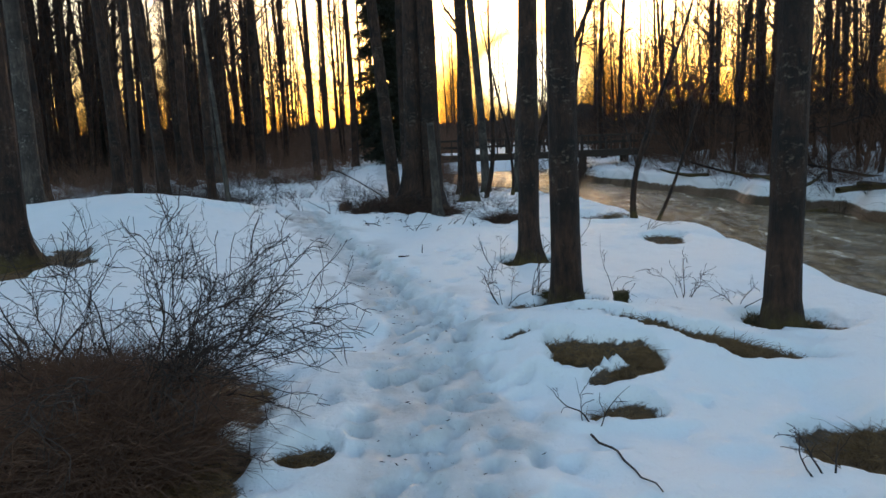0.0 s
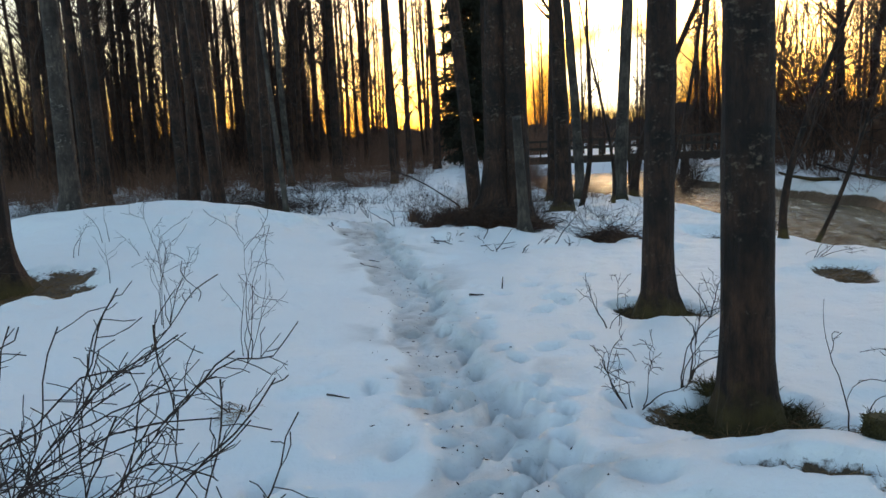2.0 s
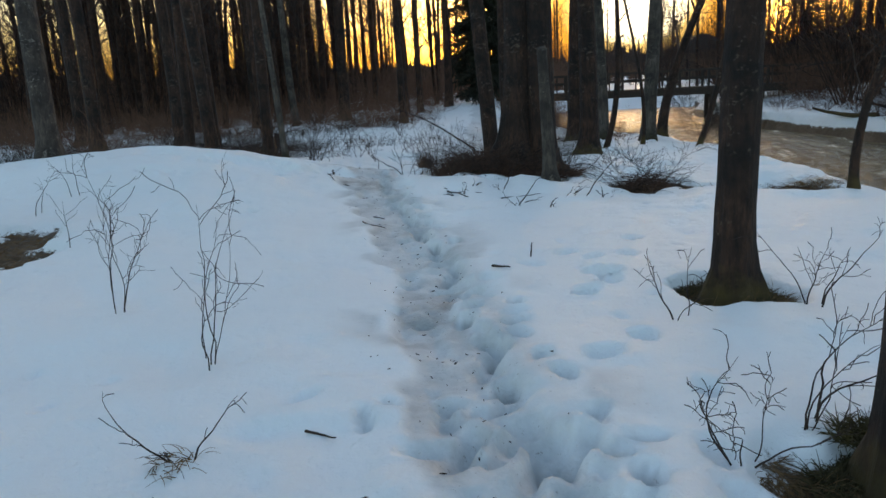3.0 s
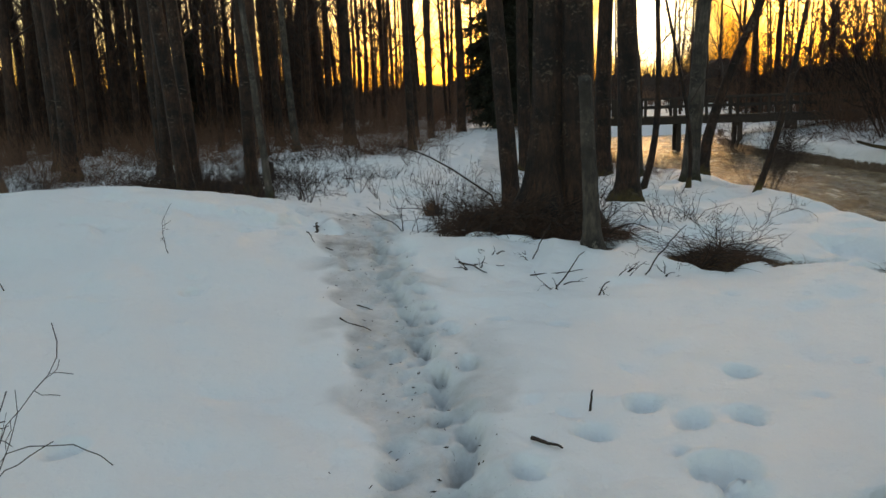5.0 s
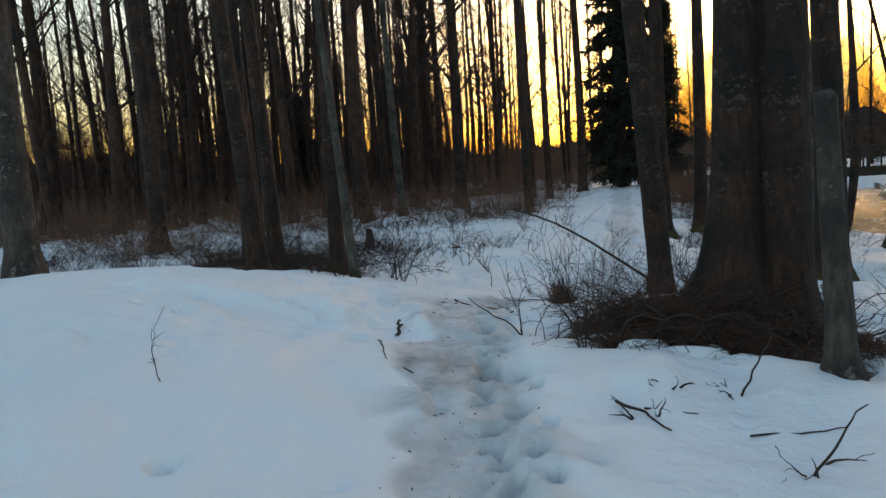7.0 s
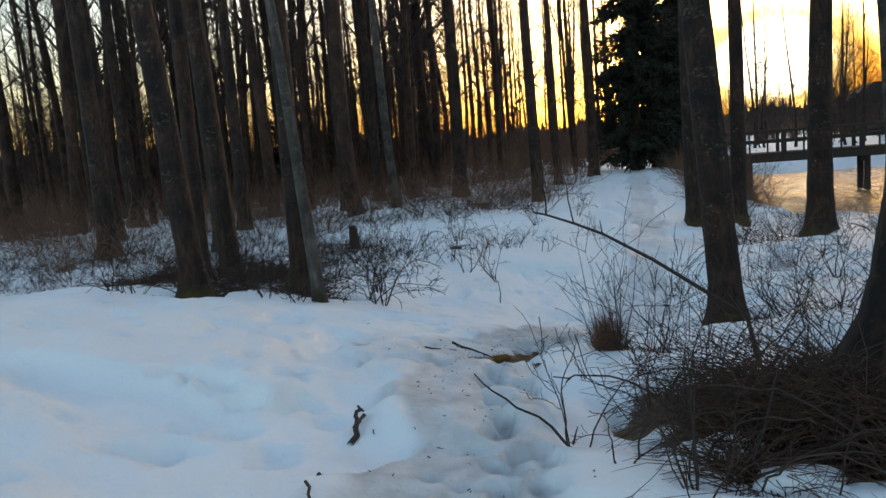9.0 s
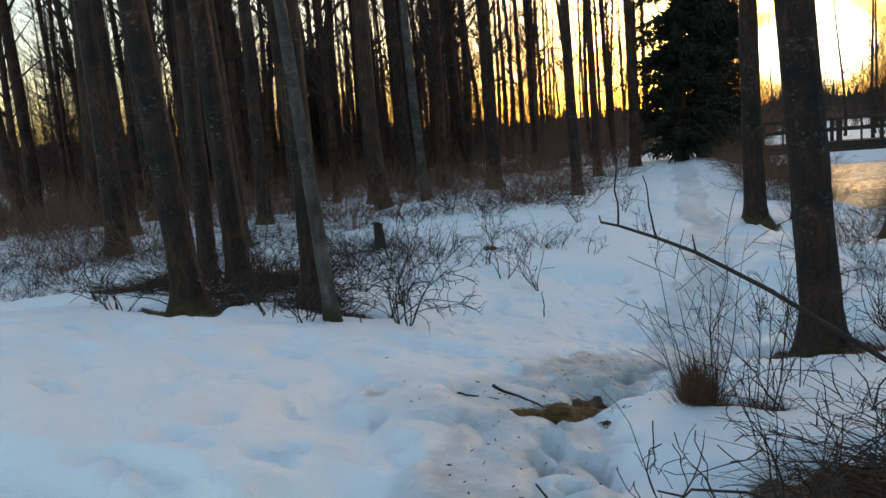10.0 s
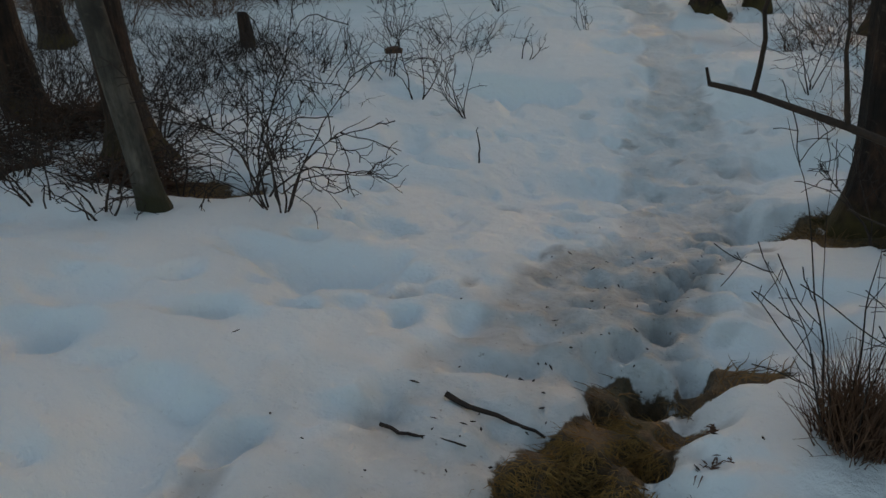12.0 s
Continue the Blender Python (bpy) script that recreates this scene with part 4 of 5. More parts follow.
def grass_mat(x, y, a, b, turn, seed, label, mat, dense=6000, tall=0.095, tint=0.0028):
    """Flattened grass that fills one melted patch of the ground."""
    g = np.random.default_rng(seed)
    n = int(min(dense * math.pi * a * b * 2.6, 4200))
    q, d = g.random(n) * 2 * math.pi, 1.6 * np.sqrt(g.random(n))
    c, w = math.cos(radians(turn)), math.sin(radians(turn))
    u, v = a * d * np.cos(q), max(b, 0.07) * d * np.sin(q)
    px, py = x + u * c - v * w, y + u * w + v * c
    i, j = np.clip(np.searchsorted(gx, px), 1, len(gx) - 1), np.clip(np.searchsorted(gy, py), 1, len(gy) - 1)
    keep = BAREA[j, i] > 0.47
    px, py, i, j = px[keep], py[keep], i[keep], j[keep]
    n = len(px)
    if n < 12:
        return
    z0 = ground_z(x, y)
    p0 = np.stack([px - x, py - y, np.minimum(H[j, i], H[j - 1, i - 1]) - z0 - 0.008], -1)
    comb = 6.0 * fbm(px, py, 0.5, 2, 120) + g.normal(0, 0.7, n)
    way = np.stack([np.cos(comb), np.sin(comb), 0.25 + 0.7 * g.random(n)], -1)
    P, R = grow(p0, way, tall * (0.7 + 1.3 * g.random(n)), np.full(n, tint), 5, 0.18, -0.26, g)
    P[:, :, 2] = np.maximum(P[:, :, 2], p0[:, None, 2] + 0.006)
    lone("grass_mat", np_mesh("grass_mat", *tubes(P, R, 3), mat), (x, y, z0), label, "grass", kind="stuff")


for k, (x, y, a, b, turn) in enumerate(BARE):
    if y < 10:
        grass_mat(x, y, a, b, turn, 330 + k, TUFT, M_GRASS)
    elif x < -2.6 and 17 < y < 17.7:
        grass_mat(x, y, a, b, turn, 330 + k, "flattened yellow grass in a melted hole in the trail", M_YELLOW, 9000, 0.07, 0.002)
    elif y < 20.5:
        grass_mat(x, y, a, b, turn, 330 + k, TUFT, M_GRASS, 2500, 0.09, 0.0032)
for k, (x, y, r, n) in enumerate(((-0.78, 3.66, 0.09, 160), (1.05, 8.95, 0.2, 200), (1.4, 9.0, 0.18, 160), (0.8, 9.05, 0.16, 150), (-1.74, 6.76, 0.12, 70))):
    tuft((x, y), r, 0.11, n, 365 + k, TUFT, None, 1.4, thick=0.0026)
for k, (x, y, r) in enumerate(((1.3, 6.58, 0.12), (0.96, 6.6, 0.1), (1.12, 6.54, 0.1), (1.3, 6.75, 0.1), (1.25, 9.0, 0.1), (0.93, 9.0, 0.1), (0.95, 5.98, 0.06), (1.08, 8.96, 0.12))):
    tuft((x, y), r, 0.055, 420, 1700 + k, "low green-brown moss cushion at a tree foot", M_MOSS, 0.7, "moss", "moss_cushion", 0.005)
for k, (tx, ty, tr, n) in enumerate(((1.12, 6.71, 0.2, 14), (1.08, 9.12, 0.22, 11), (2.7, 5.88, 0.2, 11), (-1.21, 20.44, 0.26, 6))):
    g = np.random.default_rng(1750 + k)
    for i in range(n):
        q, d = 6.283 * (i + 0.5 * g.random()) / n, tr * (1.0 + 0.55 * g.random())
        tuft((tx + d * math.cos(q), ty + d * math.sin(q)), 0.06 + 0.06 * g.random(), 0.05 + 0.05 * g.random(), 300, 1760 + 20 * k + i, "low green-brown moss cushion at a tree foot", M_MOSS, 0.8, "moss", "moss_cushion", 0.0042)
for k, (x, y, r, h) in enumerate(((1.92, 5.12, 0.13, 0.12), (2.05, 5.05, 0.13, 0.13), (1.55, 5.3, 0.12, 0.09), (1.72, 5.2, 0.1, 0.1), (0.86, 4.92, 0.13, 0.1), (1.2, 4.72, 0.13, 0.09), (1.3, 4.85, 0.1, 0.1), (1.0, 4.1, 0.14, 0.14), (1.12, 4.08, 0.08, 0.1), (2.2, 3.6, 0.2, 0.18), (-1.32, 4.73, 0.09, 0.09), (2.9, 13.6, 0.35, 0.22), (3.3, 13.9, 0.3, 0.18), (2.0, 14.1, 0.25, 0.14))):
    tuft((x, y), r, h, 420, 1860 + k, "straw-brown tussock of dead grass in melted snow", M_GRASS, 1.1, thick=0.0024)
for k, (x, y) in enumerate(((-5.7, 19.5), (-6.2, 19.55), (-6.8, 18.7), (-7.2, 18.8))):
    tuft((x, y), 0.3, 0.12, 240, 370 + k, "brown dead grass round a tree foot", None, 1.2)

# brush piles round the old trees
PILE = "pile of dead brown brush and stalks round old trunks"
for k, (x, y, r, h) in enumerate(((-1.1, 15.5, 0.3, 0.22), (-0.75, 15.3, 0.3, 0.24), (-0.3, 14.8, 0.25, 0.17), (-0.55, 15.2, 0.3, 0.22), (1.2, 14.35, 0.42, 0.2), (2.9, 13.6, 0.3, 0.17), (-1.48, 15.05, 0.18, 0.24), (-1.05, 15.6, 0.4, 0.3), (-0.6, 15.45, 0.4, 0.3), (-0.85, 15.6, 0.4, 0.28), (-1.3, 15.7, 0.35, 0.26), (-1.2, 16.25, 0.35, 0.24), (-0.35, 15.4, 0.4, 0.22), (0.1, 15.2, 0.3, 0.18), (-0.9, 15.9, 0.45, 0.36), (-0.6, 15.75, 0.4, 0.36), (-0.75, 16.3, 0.5, 0.36), (-1.2, 15.95, 0.4, 0.3), (-6.6, 19.3, 0.35, 0.2), (-5.95, 19.4, 0.35, 0.22), (-7.5, 19.8, 0.4, 0.25), (-8.4, 20.4, 0.5, 0.3), (-6.9, 20.4, 0.4, 0.25), (-9.6, 20.8, 0.6, 0.3))):
    tuft((x, y), r, (1.2 + 1.0 * ((k * 7) % 5) / 4) * h, 420 + 60 * (k % 4), 380 + k, PILE, M_PILE, 1.05, "brush pile", "brush_pile", 0.0045)
WILLOW = "clump of thin upright willow shoots with a brown base"
shrub((-2.25, 17.45), 0.95, 13, 40, 60, 401, WILLOW, (-0.02, 0), 0.1, 0.004, 0.0, "willow_clump", 0.06, 0.1)
tuft((-1.95, 17.5), 0.22, 0.14, 500, 405, "brown dead stalks beside willow shoots", M_HEAP, 0.9, "dead stalks", "stalk_heap", 0.003)
shrub((-1.95, 17.55), 0.85, 8, 40, 70, 402, WILLOW, (0.1, 0), 0.14, 0.004, 0.0, "willow_clump", 0.06, 0.1)
shrub((-1.75, 18.1), 0.8, 5, 30, 60, 403, WILLOW, (0.1, 0), 0.2, 0.004, 0.0, "willow_clump", 0.07, 0.1)
tuft((-2.27, 17.43), 0.1, 0.26, 700, 404, "brown dead stalks at the foot of willow shoots", M_HEAP, 0.16, "dead stalks", "stalk_heap", 0.003)

for k in range(14):
    g = np.random.default_rng(1800 + k)
    x, y = -3.2 + 0.6 * g.random(), 17.0 + 0.7 * g.random()
    tuft((x, y), 0.05, 0.05, 60, 1820 + k, "dark wet leaf scraps in a melted hole", M_HEAP, 1.6, "leaf litter", "leaf_scraps", 0.004)
for k in range(16):
    g = np.random.default_rng(1900 + k)
    y = 17 + 1.25 * k + g.random()
    x = float(far_x(y)) + 0.5 + 1.6 * g.random()
    shrub((x, y), 0.8 + 0.5 * g.random(), 6, 50, 110, 1920 + k, "dark leafless brush on the far river bank", out=0.7, rad=0.009, wander=0.15, arch=-0.02)
SHRUB = "small leafless shrub standing in the snow"
SPOTS = [  # place, height, stems, twigs, fine, spread, arch
    (-3.2, 8.82, 1.05, 4, 26, 60, 0.22, 0.0), (-2.07, 7.8, 1.0, 4, 12, 30, 0.1, 0.0), (-2.12, 8.0, 1.15, 1, 6, 10, 0.05, 0.0), (-1.72, 6.78, 0.4, 3, 8, 10, 0.3, -0.02), (-6.1, 12.1, 0.8, 2, 4, 0, 0.1, 0.0), (-4.89, 10.75, 0.75, 1, 4, 0, 0.1, 0.0),
    (-6.1, 12.85, 0.7, 2, 4, 0, 0.1, 0.0), (-5.15, 12.15, 0.5, 1, 3, 0, 0.1, 0.0), (-4.15, 13.15, 0.45, 1, 4, 8, 0.05, 0.0), (0.55, 6.8, 0.5, 5, 26, 60, 0.7, -0.02), (0.85, 7.05, 0.55, 5, 18, 30, 0.2, 0.0), (1.45, 8.7, 0.6, 4, 18, 30, 0.4, 0.0), (0.62, 8.5, 0.5, 3, 12, 20, 0.7, 0.0),
    (1.5, 6.2, 0.7, 2, 6, 10, 0.2, 0.0), (2.3, 7.0, 0.5, 5, 26, 50, 0.8, -0.03), (2.6, 6.4, 0.45, 4, 20, 40, 0.9, -0.03), (1.65, 3.05, 0.35, 3, 12, 20, 0.7, 0.0), (0.78, 3.9, 0.4, 3, 8, 10, 0.9, -0.02), (3.2, 11.5, 0.6, 4, 20, 40, 0.8, -0.02),
    (-4.76, 19.08, 1.0, 9, 60, 160, 0.6, -0.05), (-5.0, 19.3, 0.95, 6, 40, 100, 0.8, -0.05), (-5.85, 18.62, 0.4, 5, 20, 30, 0.4, 0.0), (-6.4, 18.4, 0.4, 4, 16, 30, 0.6, 0.0), (-5.5, 18.6, 0.35, 5, 16, 20, 0.5, 0.0), (-7.6, 18.7, 0.7, 8, 30, 50, 0.5, -0.02), (-8.4, 19.3, 0.8, 8, 30, 60, 0.5, -0.02),
    (-8.0, 29.9, 1.0, 6, 40, 80, 0.5, 0.0), (-4.22, 22.3, 0.75, 6, 30, 50, 0.3, 0.0), (-4.78, 22.6, 0.8, 4, 20, 40, 0.5, -0.02), (-5.77, 25.7, 0.9, 5, 30, 60, 0.7, -0.02), (-3.85, 24.3, 0.4, 3, 10, 20, 0.6, 0.0), (-6.02, 20.85, 0.6, 6, 30, 60, 0.6, -0.02), (-6.92, 28.96, 0.8, 6, 30, 60, 0.6, 0.0),
    (-6.86, 25.4, 0.8, 6, 34, 70, 0.6, -0.01), (-5.3, 23.5, 0.9, 5, 40, 90, 0.8, -0.04), (-7.2, 23.0, 0.7, 6, 30, 60, 0.6, -0.01), (-2.22, 15.2, 0.75, 3, 12, 30, 0.25, 0.0), (-1.6, 15.5, 0.7, 5, 30, 60, 0.7, -0.02), (-1.9, 16.2, 0.8, 7, 40, 90, 0.6, -0.01), (-1.7, 14.7, 0.9, 8, 50, 120, 0.7, -0.02),
    (-2.0, 15.0, 0.5, 3, 14, 30, 0.8, -0.02), (0.95, 14.1, 0.9, 7, 60, 160, 0.7, -0.02), (1.4, 14.6, 0.9, 6, 50, 140, 0.7, -0.02), (-1.5, 19.6, 0.8, 5, 30, 60, 0.6, 0.0), (-0.7, 19.4, 0.9, 6, 34, 70, 0.5, 0.0), (-0.3, 17.2, 0.8, 5, 30, 60, 0.6, 0.0), (-3.2, 26.5, 0.5, 4, 20, 30, 0.5, 0.0),
    (-1.35, 15.45, 0.7, 9, 50, 120, 0.9, -0.04), (-1.0, 15.25, 0.6, 9, 50, 120, 1.1, -0.05), (-0.45, 15.05, 0.55, 8, 40, 90, 1.1, -0.05), (-1.7, 15.9, 0.6, 6, 30, 60, 0.8, -0.03), (-5.4, 19.1, 0.55, 7, 40, 100, 0.8, -0.05), (-5.7, 18.95, 0.5, 7, 40, 90, 0.9, -0.05), (-6.3, 19.0, 0.5, 7, 40, 90, 0.9, -0.05), (-6.6, 19.6, 0.7, 8, 50, 110, 0.7, -0.03), (-6.2, 20.3, 0.7, 8, 50, 110, 0.7, -0.03), (-7.3, 19.2, 0.6, 8, 50, 110, 0.8, -0.04), (-7.4, 20.2, 0.8, 8, 50, 110, 0.7, -0.03), (-5.2, 20.2, 0.7, 7, 40, 90, 0.7, -0.03),
    (-0.9, 23.5, 0.8, 6, 30, 60, 0.5, 0.0), (0.2, 22.0, 0.9, 6, 40, 80, 0.5, 0.0), (-0.6, 26.0, 0.7, 5, 30, 50, 0.5, 0.0), (0.2, 16.5, 0.6, 4, 20, 40, 0.6, 0.0), (-7.9, 21.9, 0.6, 6, 30, 50, 0.5, 0.0), (-9.2, 23.0, 0.9, 8, 40, 80, 0.5, 0.0), (-4.5, 27.5, 0.8, 6, 30, 60, 0.5, 0.0), (-3.9, 29.5, 0.8, 7, 30, 60, 0.5, 0.0),
]
for k, (x, y, h, stems, twigs, fine, out, arch) in enumerate(SPOTS):
    shrub((x, y), h, stems, twigs, fine, 420 + k, SHRUB if stems > 2 else "thin dry stalk standing in the snow", out=out, arch=arch, rad=0.0052 if y < 17 else 0.0072, wander=0.15)

for k, (x, y, h) in enumerate(((-1.25, 13.5, 0.3), (-0.45, 13.0, 0.35), (0.15, 13.35, 0.4), (-0.1, 12.8, 0.16), (-0.7, 14.0, 0.3), (-1.1, 13.9, 0.2), (0.55, 13.6, 0.3), (-2.3, 15.5, 0.3))):
    shrub((x, y), 0.65 * h, 4, 5, 6, 560 + k, "broken dark branch stub poking out of the snow", out=1.3, arch=-0.03, rad=0.009, wander=0.18, name="broken_branch")

# fallen wood on the snow
STICK = "dark crooked stick lying on the snow"
LYING = [((-3.26, 14.56), (-2.78, 13.91)), ((-3.52, 15.61), (-3.23, 15.12)), ((-2.11, 11.8), (-1.83, 11.64)), ((-1.42, 13.75), (-1.1, 13.28)), ((-1.25, 13.6), (-0.95, 13.55)), ((-0.71, 13.39), (-0.2, 13.5)), ((-3.38, 15.35), (-3.33, 15.15)),
         ((-3.19, 14.32), (-3.0, 14.0)), ((-3.69, 17.29), (-3.4, 17.22)), ((-3.51, 17.47), (-3.18, 17.43)), ((-3.3, 17.75), (-3.0, 17.7)), ((0.75, 3.75), (0.9, 3.0)), ((-0.6, 9.9), (-0.45, 9.75)), ((-2.1, 12.3), (-1.95, 12.2)), ((-1.25, 7.0), (-1.1, 6.95))]
for k, (a, b) in enumerate(LYING):
    stick((*a, 0.015), (*b, 0.02), 0.007 + 0.004 * (k % 3 == 0), 500 + k, STICK)
for k, (a, b, h) in enumerate((((0.35, 13.4), (0.75, 13.55), 0.5), ((-0.45, 12.95), (-0.2, 13.1), 0.3), ((-0.68, 14.0), (-0.5, 14.1), 0.3), ((-0.1, 12.78), (0.0, 12.85), 0.08), ((-3.97, 21.21), (-3.96, 21.2), 0.3), ((-2.25, 15.2), (-2.75, 15.35), 0.25), ((-1.5, 15.0), (-1.2, 15.6), 0.6), ((-0.3, 10.3), (-0.28, 10.3), 0.12))):
    stick((*a, -0.02), (*b, h), 0.008, 540 + k, "dark broken stick poking out of the snow", -0.03)

for k in range(46):
    g = np.random.default_rng(2100 + k)
    x, y = -1.75 + 2.0 * g.random(), 14.75 + 1.3 * g.random()
    q, L = 6.28 * g.random(), 0.35 + 0.5 * g.random()
    stick((x, y, 0.02 + 0.1 * g.random()), (x + L * math.cos(q), y + L * math.sin(q), 0.05 + 0.3 * g.random()), 0.004 + 0.006 * g.random(), 2150 + k, "dead dark branch lying in a brush pile", -0.12, "dead_stick", 6, 0.12)



def snow_lump(at, r, seed):
    """A small uneven cake of old snow lying in dead brush."""
    g = np.random.default_rng(seed)
    bm = bmesh.new()
    bmesh.ops.create_icosphere(bm, subdivisions=3, radius=1.0)
    ph = g.random(3) * 6
    for v in bm.verts:
        w = 1 + 0.22 * math.sin(3 * v.co.x + ph[0]) * math.cos(2.6 * v.co.y + ph[1]) + 0.12 * math.sin(6 * v.co.y + ph[2])
        v.co = (v.co.x * r * w * 1.4, v.co.y * r * w, v.co.z * r * 0.45 * w)
    for f in bm.faces:
        f.smooth = True
    me = bpy.data.meshes.new("snow_lump")
    bm.to_mesh(me)
    bm.free()
    me.materials.append(M_SNOWCAP)
    lone("snow_lump", me, (at[0], at[1], ground_z(*at) + 0.1 * r), "cake of old snow lying in dead brush", "snow lump")


for k, (x, y, r) in enumerate(((-1.3, 14.95, 0.14), (-0.95, 14.85, 0.17), (-0.6, 14.75, 0.15), (-1.1, 15.25, 0.13), (-0.2, 14.6, 0.12), (-1.55, 15.4, 0.15), (-1.75, 15.15, 0.12), (-0.8, 15.05, 0.1))):
    snow_lump((x, y), r, 2300 + k)

stick((-3.34, 15.02, 0.0), (-3.4, 15.34, 0.07), 0.017, 2401, "thick crooked dead stick lying on trodden snow", -0.02, crook=0.14)

dead = thing("dead_branch", (-0.95, 16.75, ground_z(-0.95, 16.75)), "long bare fallen branch leaning out over the trail", "branch")
gz = dead.location.z
bp = np.array([(-0.3, 0.2, -0.02), (-0.37, 0.17, 0.3 - gz), (-0.95, 0.4, 0.66 - gz), (-1.3, 0.55, 0.84 - gz), (-1.51, 0.61, 0.92 - gz), (-1.72, 0.66, 0.99 - gz), (-1.82, 0.69, 1.01 - gz), (-1.83, 0.69, 1.05 - gz)])
part_of("limb", np_mesh("limb", *tubes(bp[None], np.array([[0.018, 0.015, 0.0125, 0.011, 0.0095, 0.008, 0.007, 0.004]]), 8), M_TWIG), dead)
for base, seed, up in ((5, 3, 0.42), (4, 5, 0.36), (3, 9, 0.1)):
    g = np.random.default_rng(seed)
    P, R = grow(bp[base:base + 1], [(-0.12, 0.05, 1.0)], np.array([up]), np.array([0.007]), 7, 0.1, 0.02, g, 0.4)
    part_of("side_shoot", np_mesh("side_shoot", *tubes(P, R, 6), M_TWIG), dead)


def stump(at, r, h, mat, label, seed, moss=False):
    t = thing("stump", (at[0], at[1], ground_z(*at) - 0.03), label, "stump")
    g = np.random.default_rng(seed)
    bm = bmesh.new()
    rings = []
    for z, k in ((0, 1.25), (0.2 * h, 1.05), (0.6 * h, 0.95), (0.95 * h, 0.9), (h, 0.75)):
        rings.append([bm.verts.new((r * k * math.cos(a) * (1 + 0.1 * g.normal()), r * k * math.sin(a) * (1 + 0.1 * g.normal()), z + (0.1 * h * g.random() if z == h else 0))) for a in np.arange(12) * math.pi / 6])
    for a, b in zip(rings, rings[1:]):
        for i in range(12):
            bm.faces.new((a[i], a[(i + 1) % 12], b[(i + 1) % 12], b[i]))
    bm.faces.new(rings[-1])
    me = bpy.data.meshes.new("stump_body")
    bm.to_mesh(me)
    bm.free()
    me.materials.append(mat)
    part_of("stump_body", me, t)
    if moss:
        n = 700
        az, zz = g.random(n) * 6.28, h * g.random(n)
        p0 = np.stack([r * 0.9 * np.cos(az), r * 0.9 * np.sin(az), zz], -1)
        a = grow(p0, np.stack([np.cos(az), np.sin(az), 0.5 * np.ones(n)], -1), 0.012 + 0.03 * g.random(n), np.full(n, 0.0045), 4, 0.5, 0, g)
        part_of("moss", np_mesh("moss", *tubes(*a, 3), M_MOSS), t, "tufted green-brown moss")["kind"] = "stuff"


stump((1.44, 5.95), 0.045, 0.12, M_MOSS, "small mossy stump poking out of the snow", 1, True)
stump((-7.96, 25.68), 0.1, 0.5, M_BARK, "short dark broken stump in the snow", 2)
stump((-5.6, 24.9), 0.12, 0.16, M_HEAP, "low rotten stump with dead leaves", 3)


for k, (x, y) in enumerate(((3.4, 21.6), (3.8, 22.1))):
    shrub((x, y), 1.7, 10, 260, 1500, 900 + k, "dense brown leafless bush on the river bank", (0.1, 0.0), 0.45, 0.008, 0.0, "bush", 0.14, 0.1)

# ---- footbridge ----
def box(name, size, at, parent, mat, turn=0.0, label=""):
    bm = bmesh.new()
    bmesh.ops.create_cube(bm, size=1.0)
    bmesh.ops.scale(bm, vec=size, verts=bm.verts)
    bmesh.ops.bevel(bm, geom=bm.edges[:], offset=min(size) * 0.12, segments=1, affect="EDGES")
    me = bpy.data.meshes.new(name)
    bm.to_mesh(me)
    bm.free()
    me.materials.append(mat)
    o = part_of(name, me, parent, label, at)
    o.rotation_euler = (0, turn, 0)
    return o


bridge = thing("footbridge", (8.0, 47.0, 0.0), "dark wooden footbridge with railings across the river", "bridge")
for y in (-0.75, 0.75):
    box("side_beam", (20, 0.16, 0.34), (0, y, 0.2), bridge, M_PLANK)
    box("top_rail", (20, 0.1, 0.12), (0, y, 1.32), bridge, M_PLANK)
    box("middle_rail", (20, 0.06, 0.14), (0, y, 0.9), bridge, M_PLANK)
for k in range(66):
    box("plank", (0.28, 1.7, 0.05), (-9.8 + 0.3 * k, 0, 0.4), bridge, M_PLANK)
for k in range(14):
    for y in (-0.75, 0.75):
        box("rail_post", (0.14, 0.12, 1.0), (-9.7 + 1.5 * k, y + (0.06 if y > 0 else -0.06), 0.82), bridge, M_PLANK)
for k in range(27):
    box("baluster", (0.07, 0.06, 0.92), (-9.3 + 0.7 * k, -0.84, 0.86), bridge, M_PLANK)
for x in (-6.5, -2.0, 1.0, 3.6, 6.5):
    for y in (-0.6, 0.6):
        box("pile", (0.22, 0.22, 2.4), (x, y, -1.1), bridge, M_PLANK)
    box("cross_brace", (0.1, 1.6, 0.2), (x, 0, -0.1), bridge, M_PLANK)

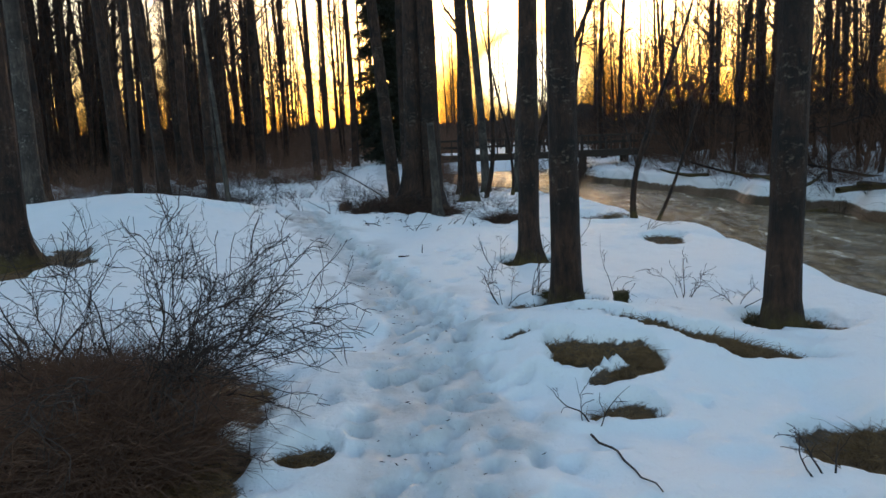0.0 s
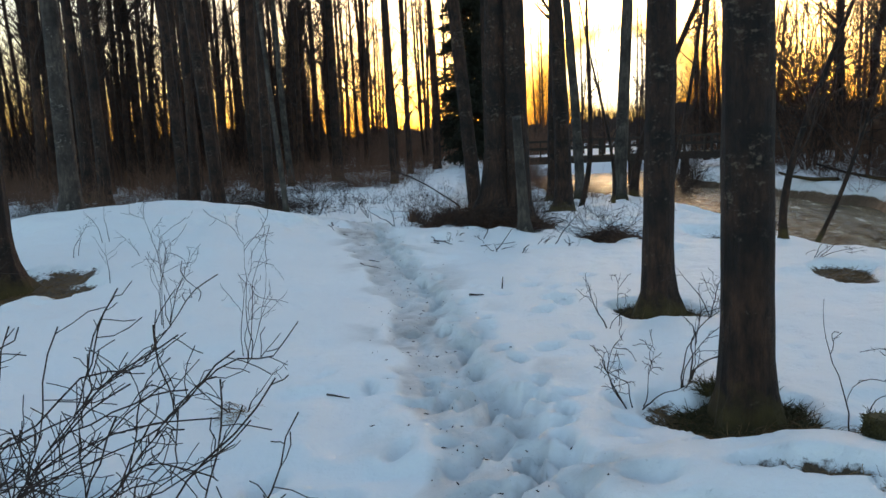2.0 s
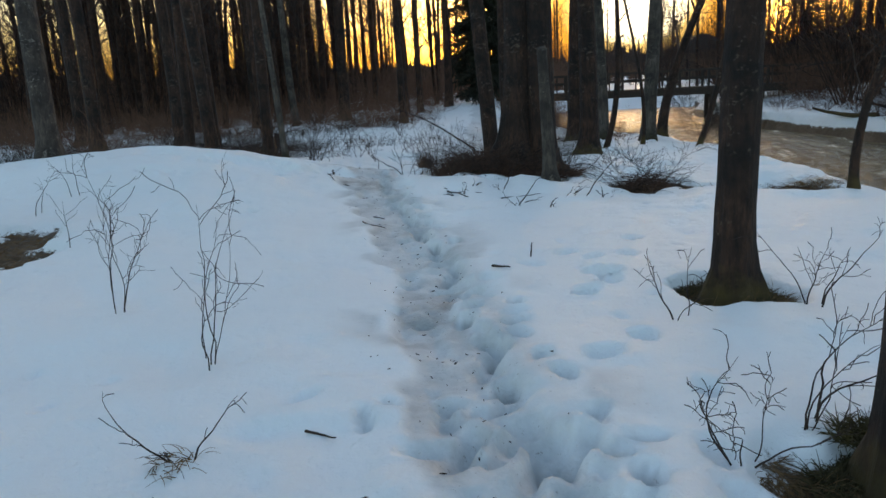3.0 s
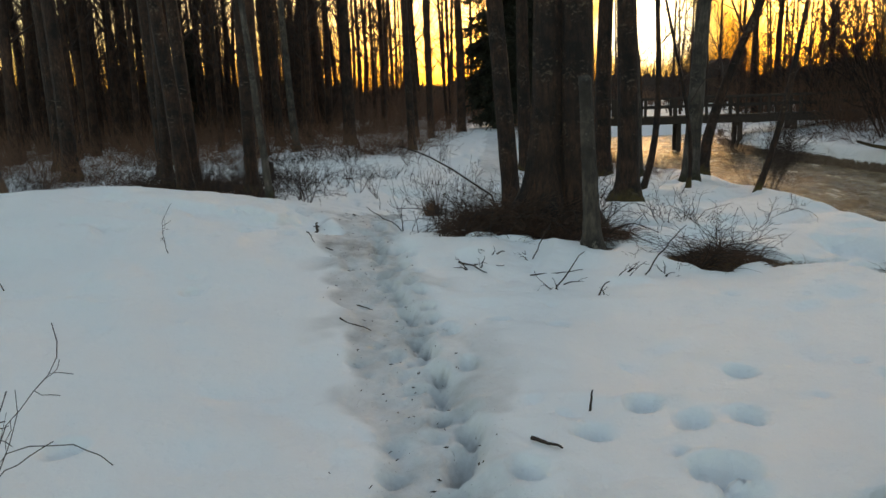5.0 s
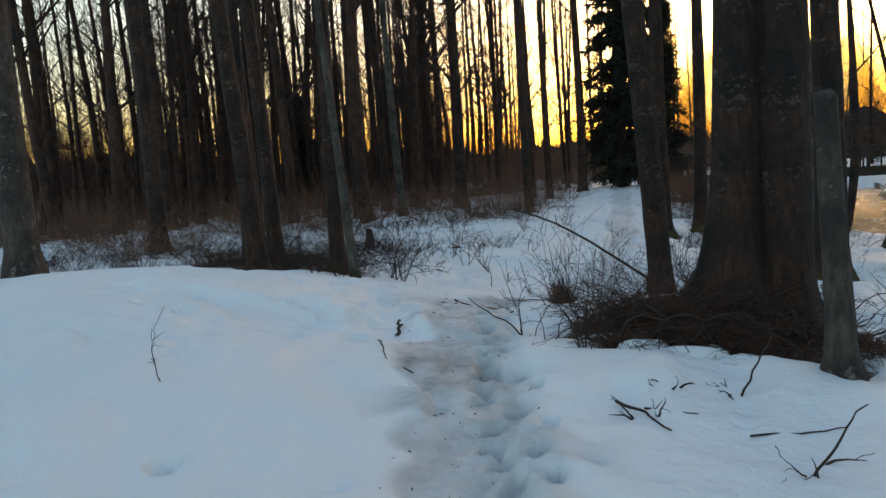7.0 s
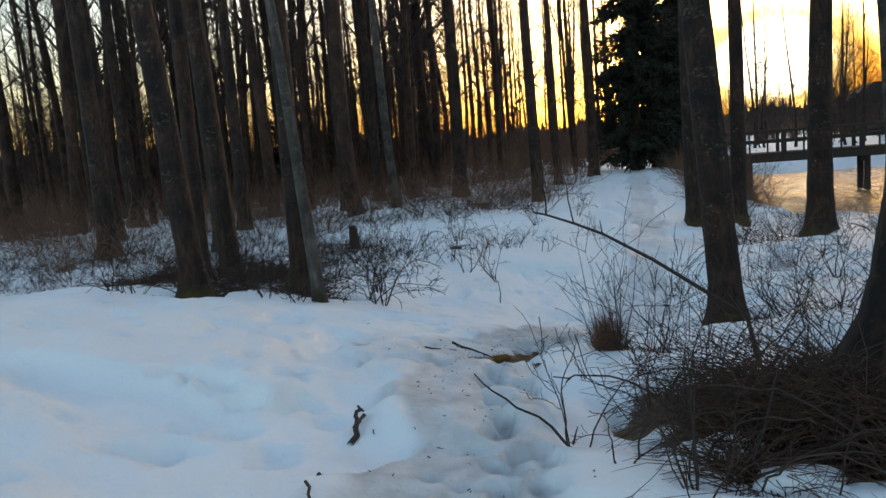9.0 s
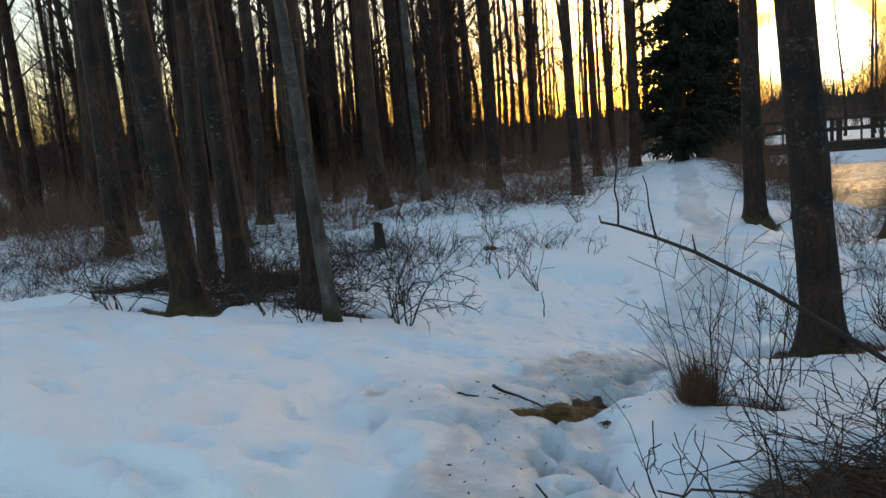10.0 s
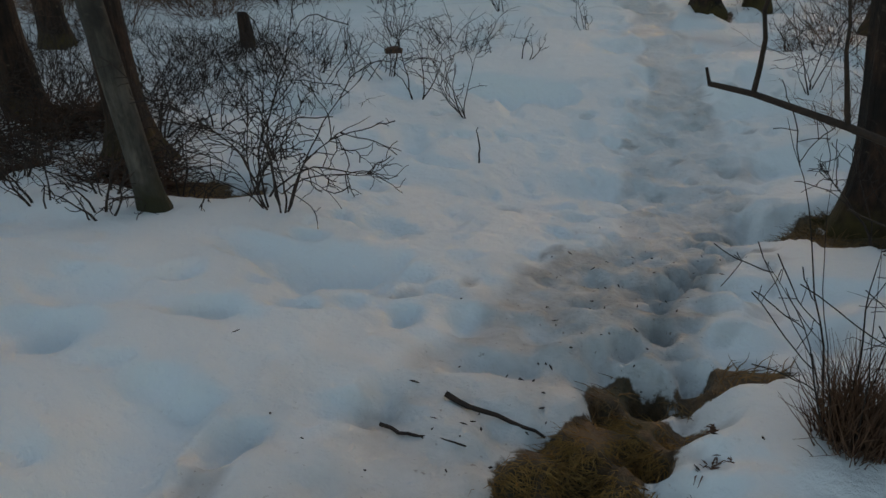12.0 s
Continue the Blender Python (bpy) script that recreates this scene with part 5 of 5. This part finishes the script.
# fallen logs on the far bank
for k, (x, y, L, turn, r) in enumerate(((12.6, 24.5, 3.6, 160, 0.12), (12.3, 28.0, 2.6, 100, 0.1), (13.0, 21.0, 3.0, 120, 0.14), (11.2, 34.0, 3.0, 110, 0.1), (13.8, 23.0, 4.0, 20, 0.1), (12.9, 26.2, 3.2, 60, 0.07), (13.4, 19.4, 2.8, 150, 0.08), (12.0, 31.0, 3.6, 130, 0.08), (14.6, 26.0, 3.4, 170, 0.07))):
    g = np.random.default_rng(600 + k)
    c, s_ = math.cos(radians(turn)), math.sin(radians(turn))
    P, R = grow(np.array([[-L / 2 * c, -L / 2 * s_, 0]]), [(c, s_, 0.02)], np.array([L]), np.array([r]), 10, 0.06, 0.01, g, 0.5)
    lone("fallen_log", np_mesh("fallen_log", *tubes(P, R, 9), M_BARK), (x, y, ground_z(x, y) + r * 0.6), "dark fallen log on the snowy river bank", "log", "logs on the far bank")

# low house beyond the river
house = thing("house", (21.5, 113, ground_z(21.5, 113)), "dark low house with a pitched roof far beyond the river", "house")
hz = 3.4
box("wall", (7.0, 6.0, hz), (0, 0, hz / 2), house, M_WALLWOOD)
bm = bmesh.new()
prof = [(-4.2, hz - 0.2), (4.2, hz - 0.2), (0.5, hz + 2.2), (-0.5, hz + 2.2)]
ends = [[bm.verts.new((x, y, z)) for x, z in prof] for y in (-3.6, 3.6)]
bm.faces.new(ends[0])
bm.faces.new(ends[1][::-1])
for i in range(4):
    bm.faces.new((ends[0][i], ends[1][i], ends[1][(i + 1) % 4], ends[0][(i + 1) % 4]))
bmesh.ops.recalc_face_normals(bm, faces=bm.faces)
roof_me = bpy.data.meshes.new("roof")
bm.to_mesh(roof_me)
bm.free()
roof_me.materials.append(M_ROOF)
part_of("roof", roof_me, house, "dark pitched roof")

# bark flecks and crumbs trodden into the trail
n = 420
fy = 2.8 + 17.5 * rng.random(n)
fx = trail_x(fy) + rng.normal(0.05, 0.24, n)
near_hole = rng.random(n) < 0.1
fx, fy = np.where(near_hole, -3.3 + rng.normal(0, 0.4, n), fx), np.where(near_hole, 17.3 + rng.normal(0, 0.35, n), fy)
fz = np.array([ground_z(x, y) for x, y in zip(fx, fy)])
q = rng.random(n) * 6.28
L = 0.005 + 0.014 * rng.random(n) ** 2
d = np.stack([np.cos(q) * L, np.sin(q) * L, 0.004 * np.ones(n)], -1)
c0 = np.stack([fx, fy, fz + 0.003], -1)
P = np.stack([c0 - d, c0 + d * 0.2, c0 + d], 1)
R = np.stack([0.3 * np.ones(n), np.ones(n), 0.3 * np.ones(n)], 1) * (0.002 + 0.003 * rng.random(n))[:, None]
tagged(new("litter", np_mesh("litter", *tubes(P, R, 4), M_TWIG)), "dark bark crumbs and bits of twig on trodden snow", "litter", kind="stuff")
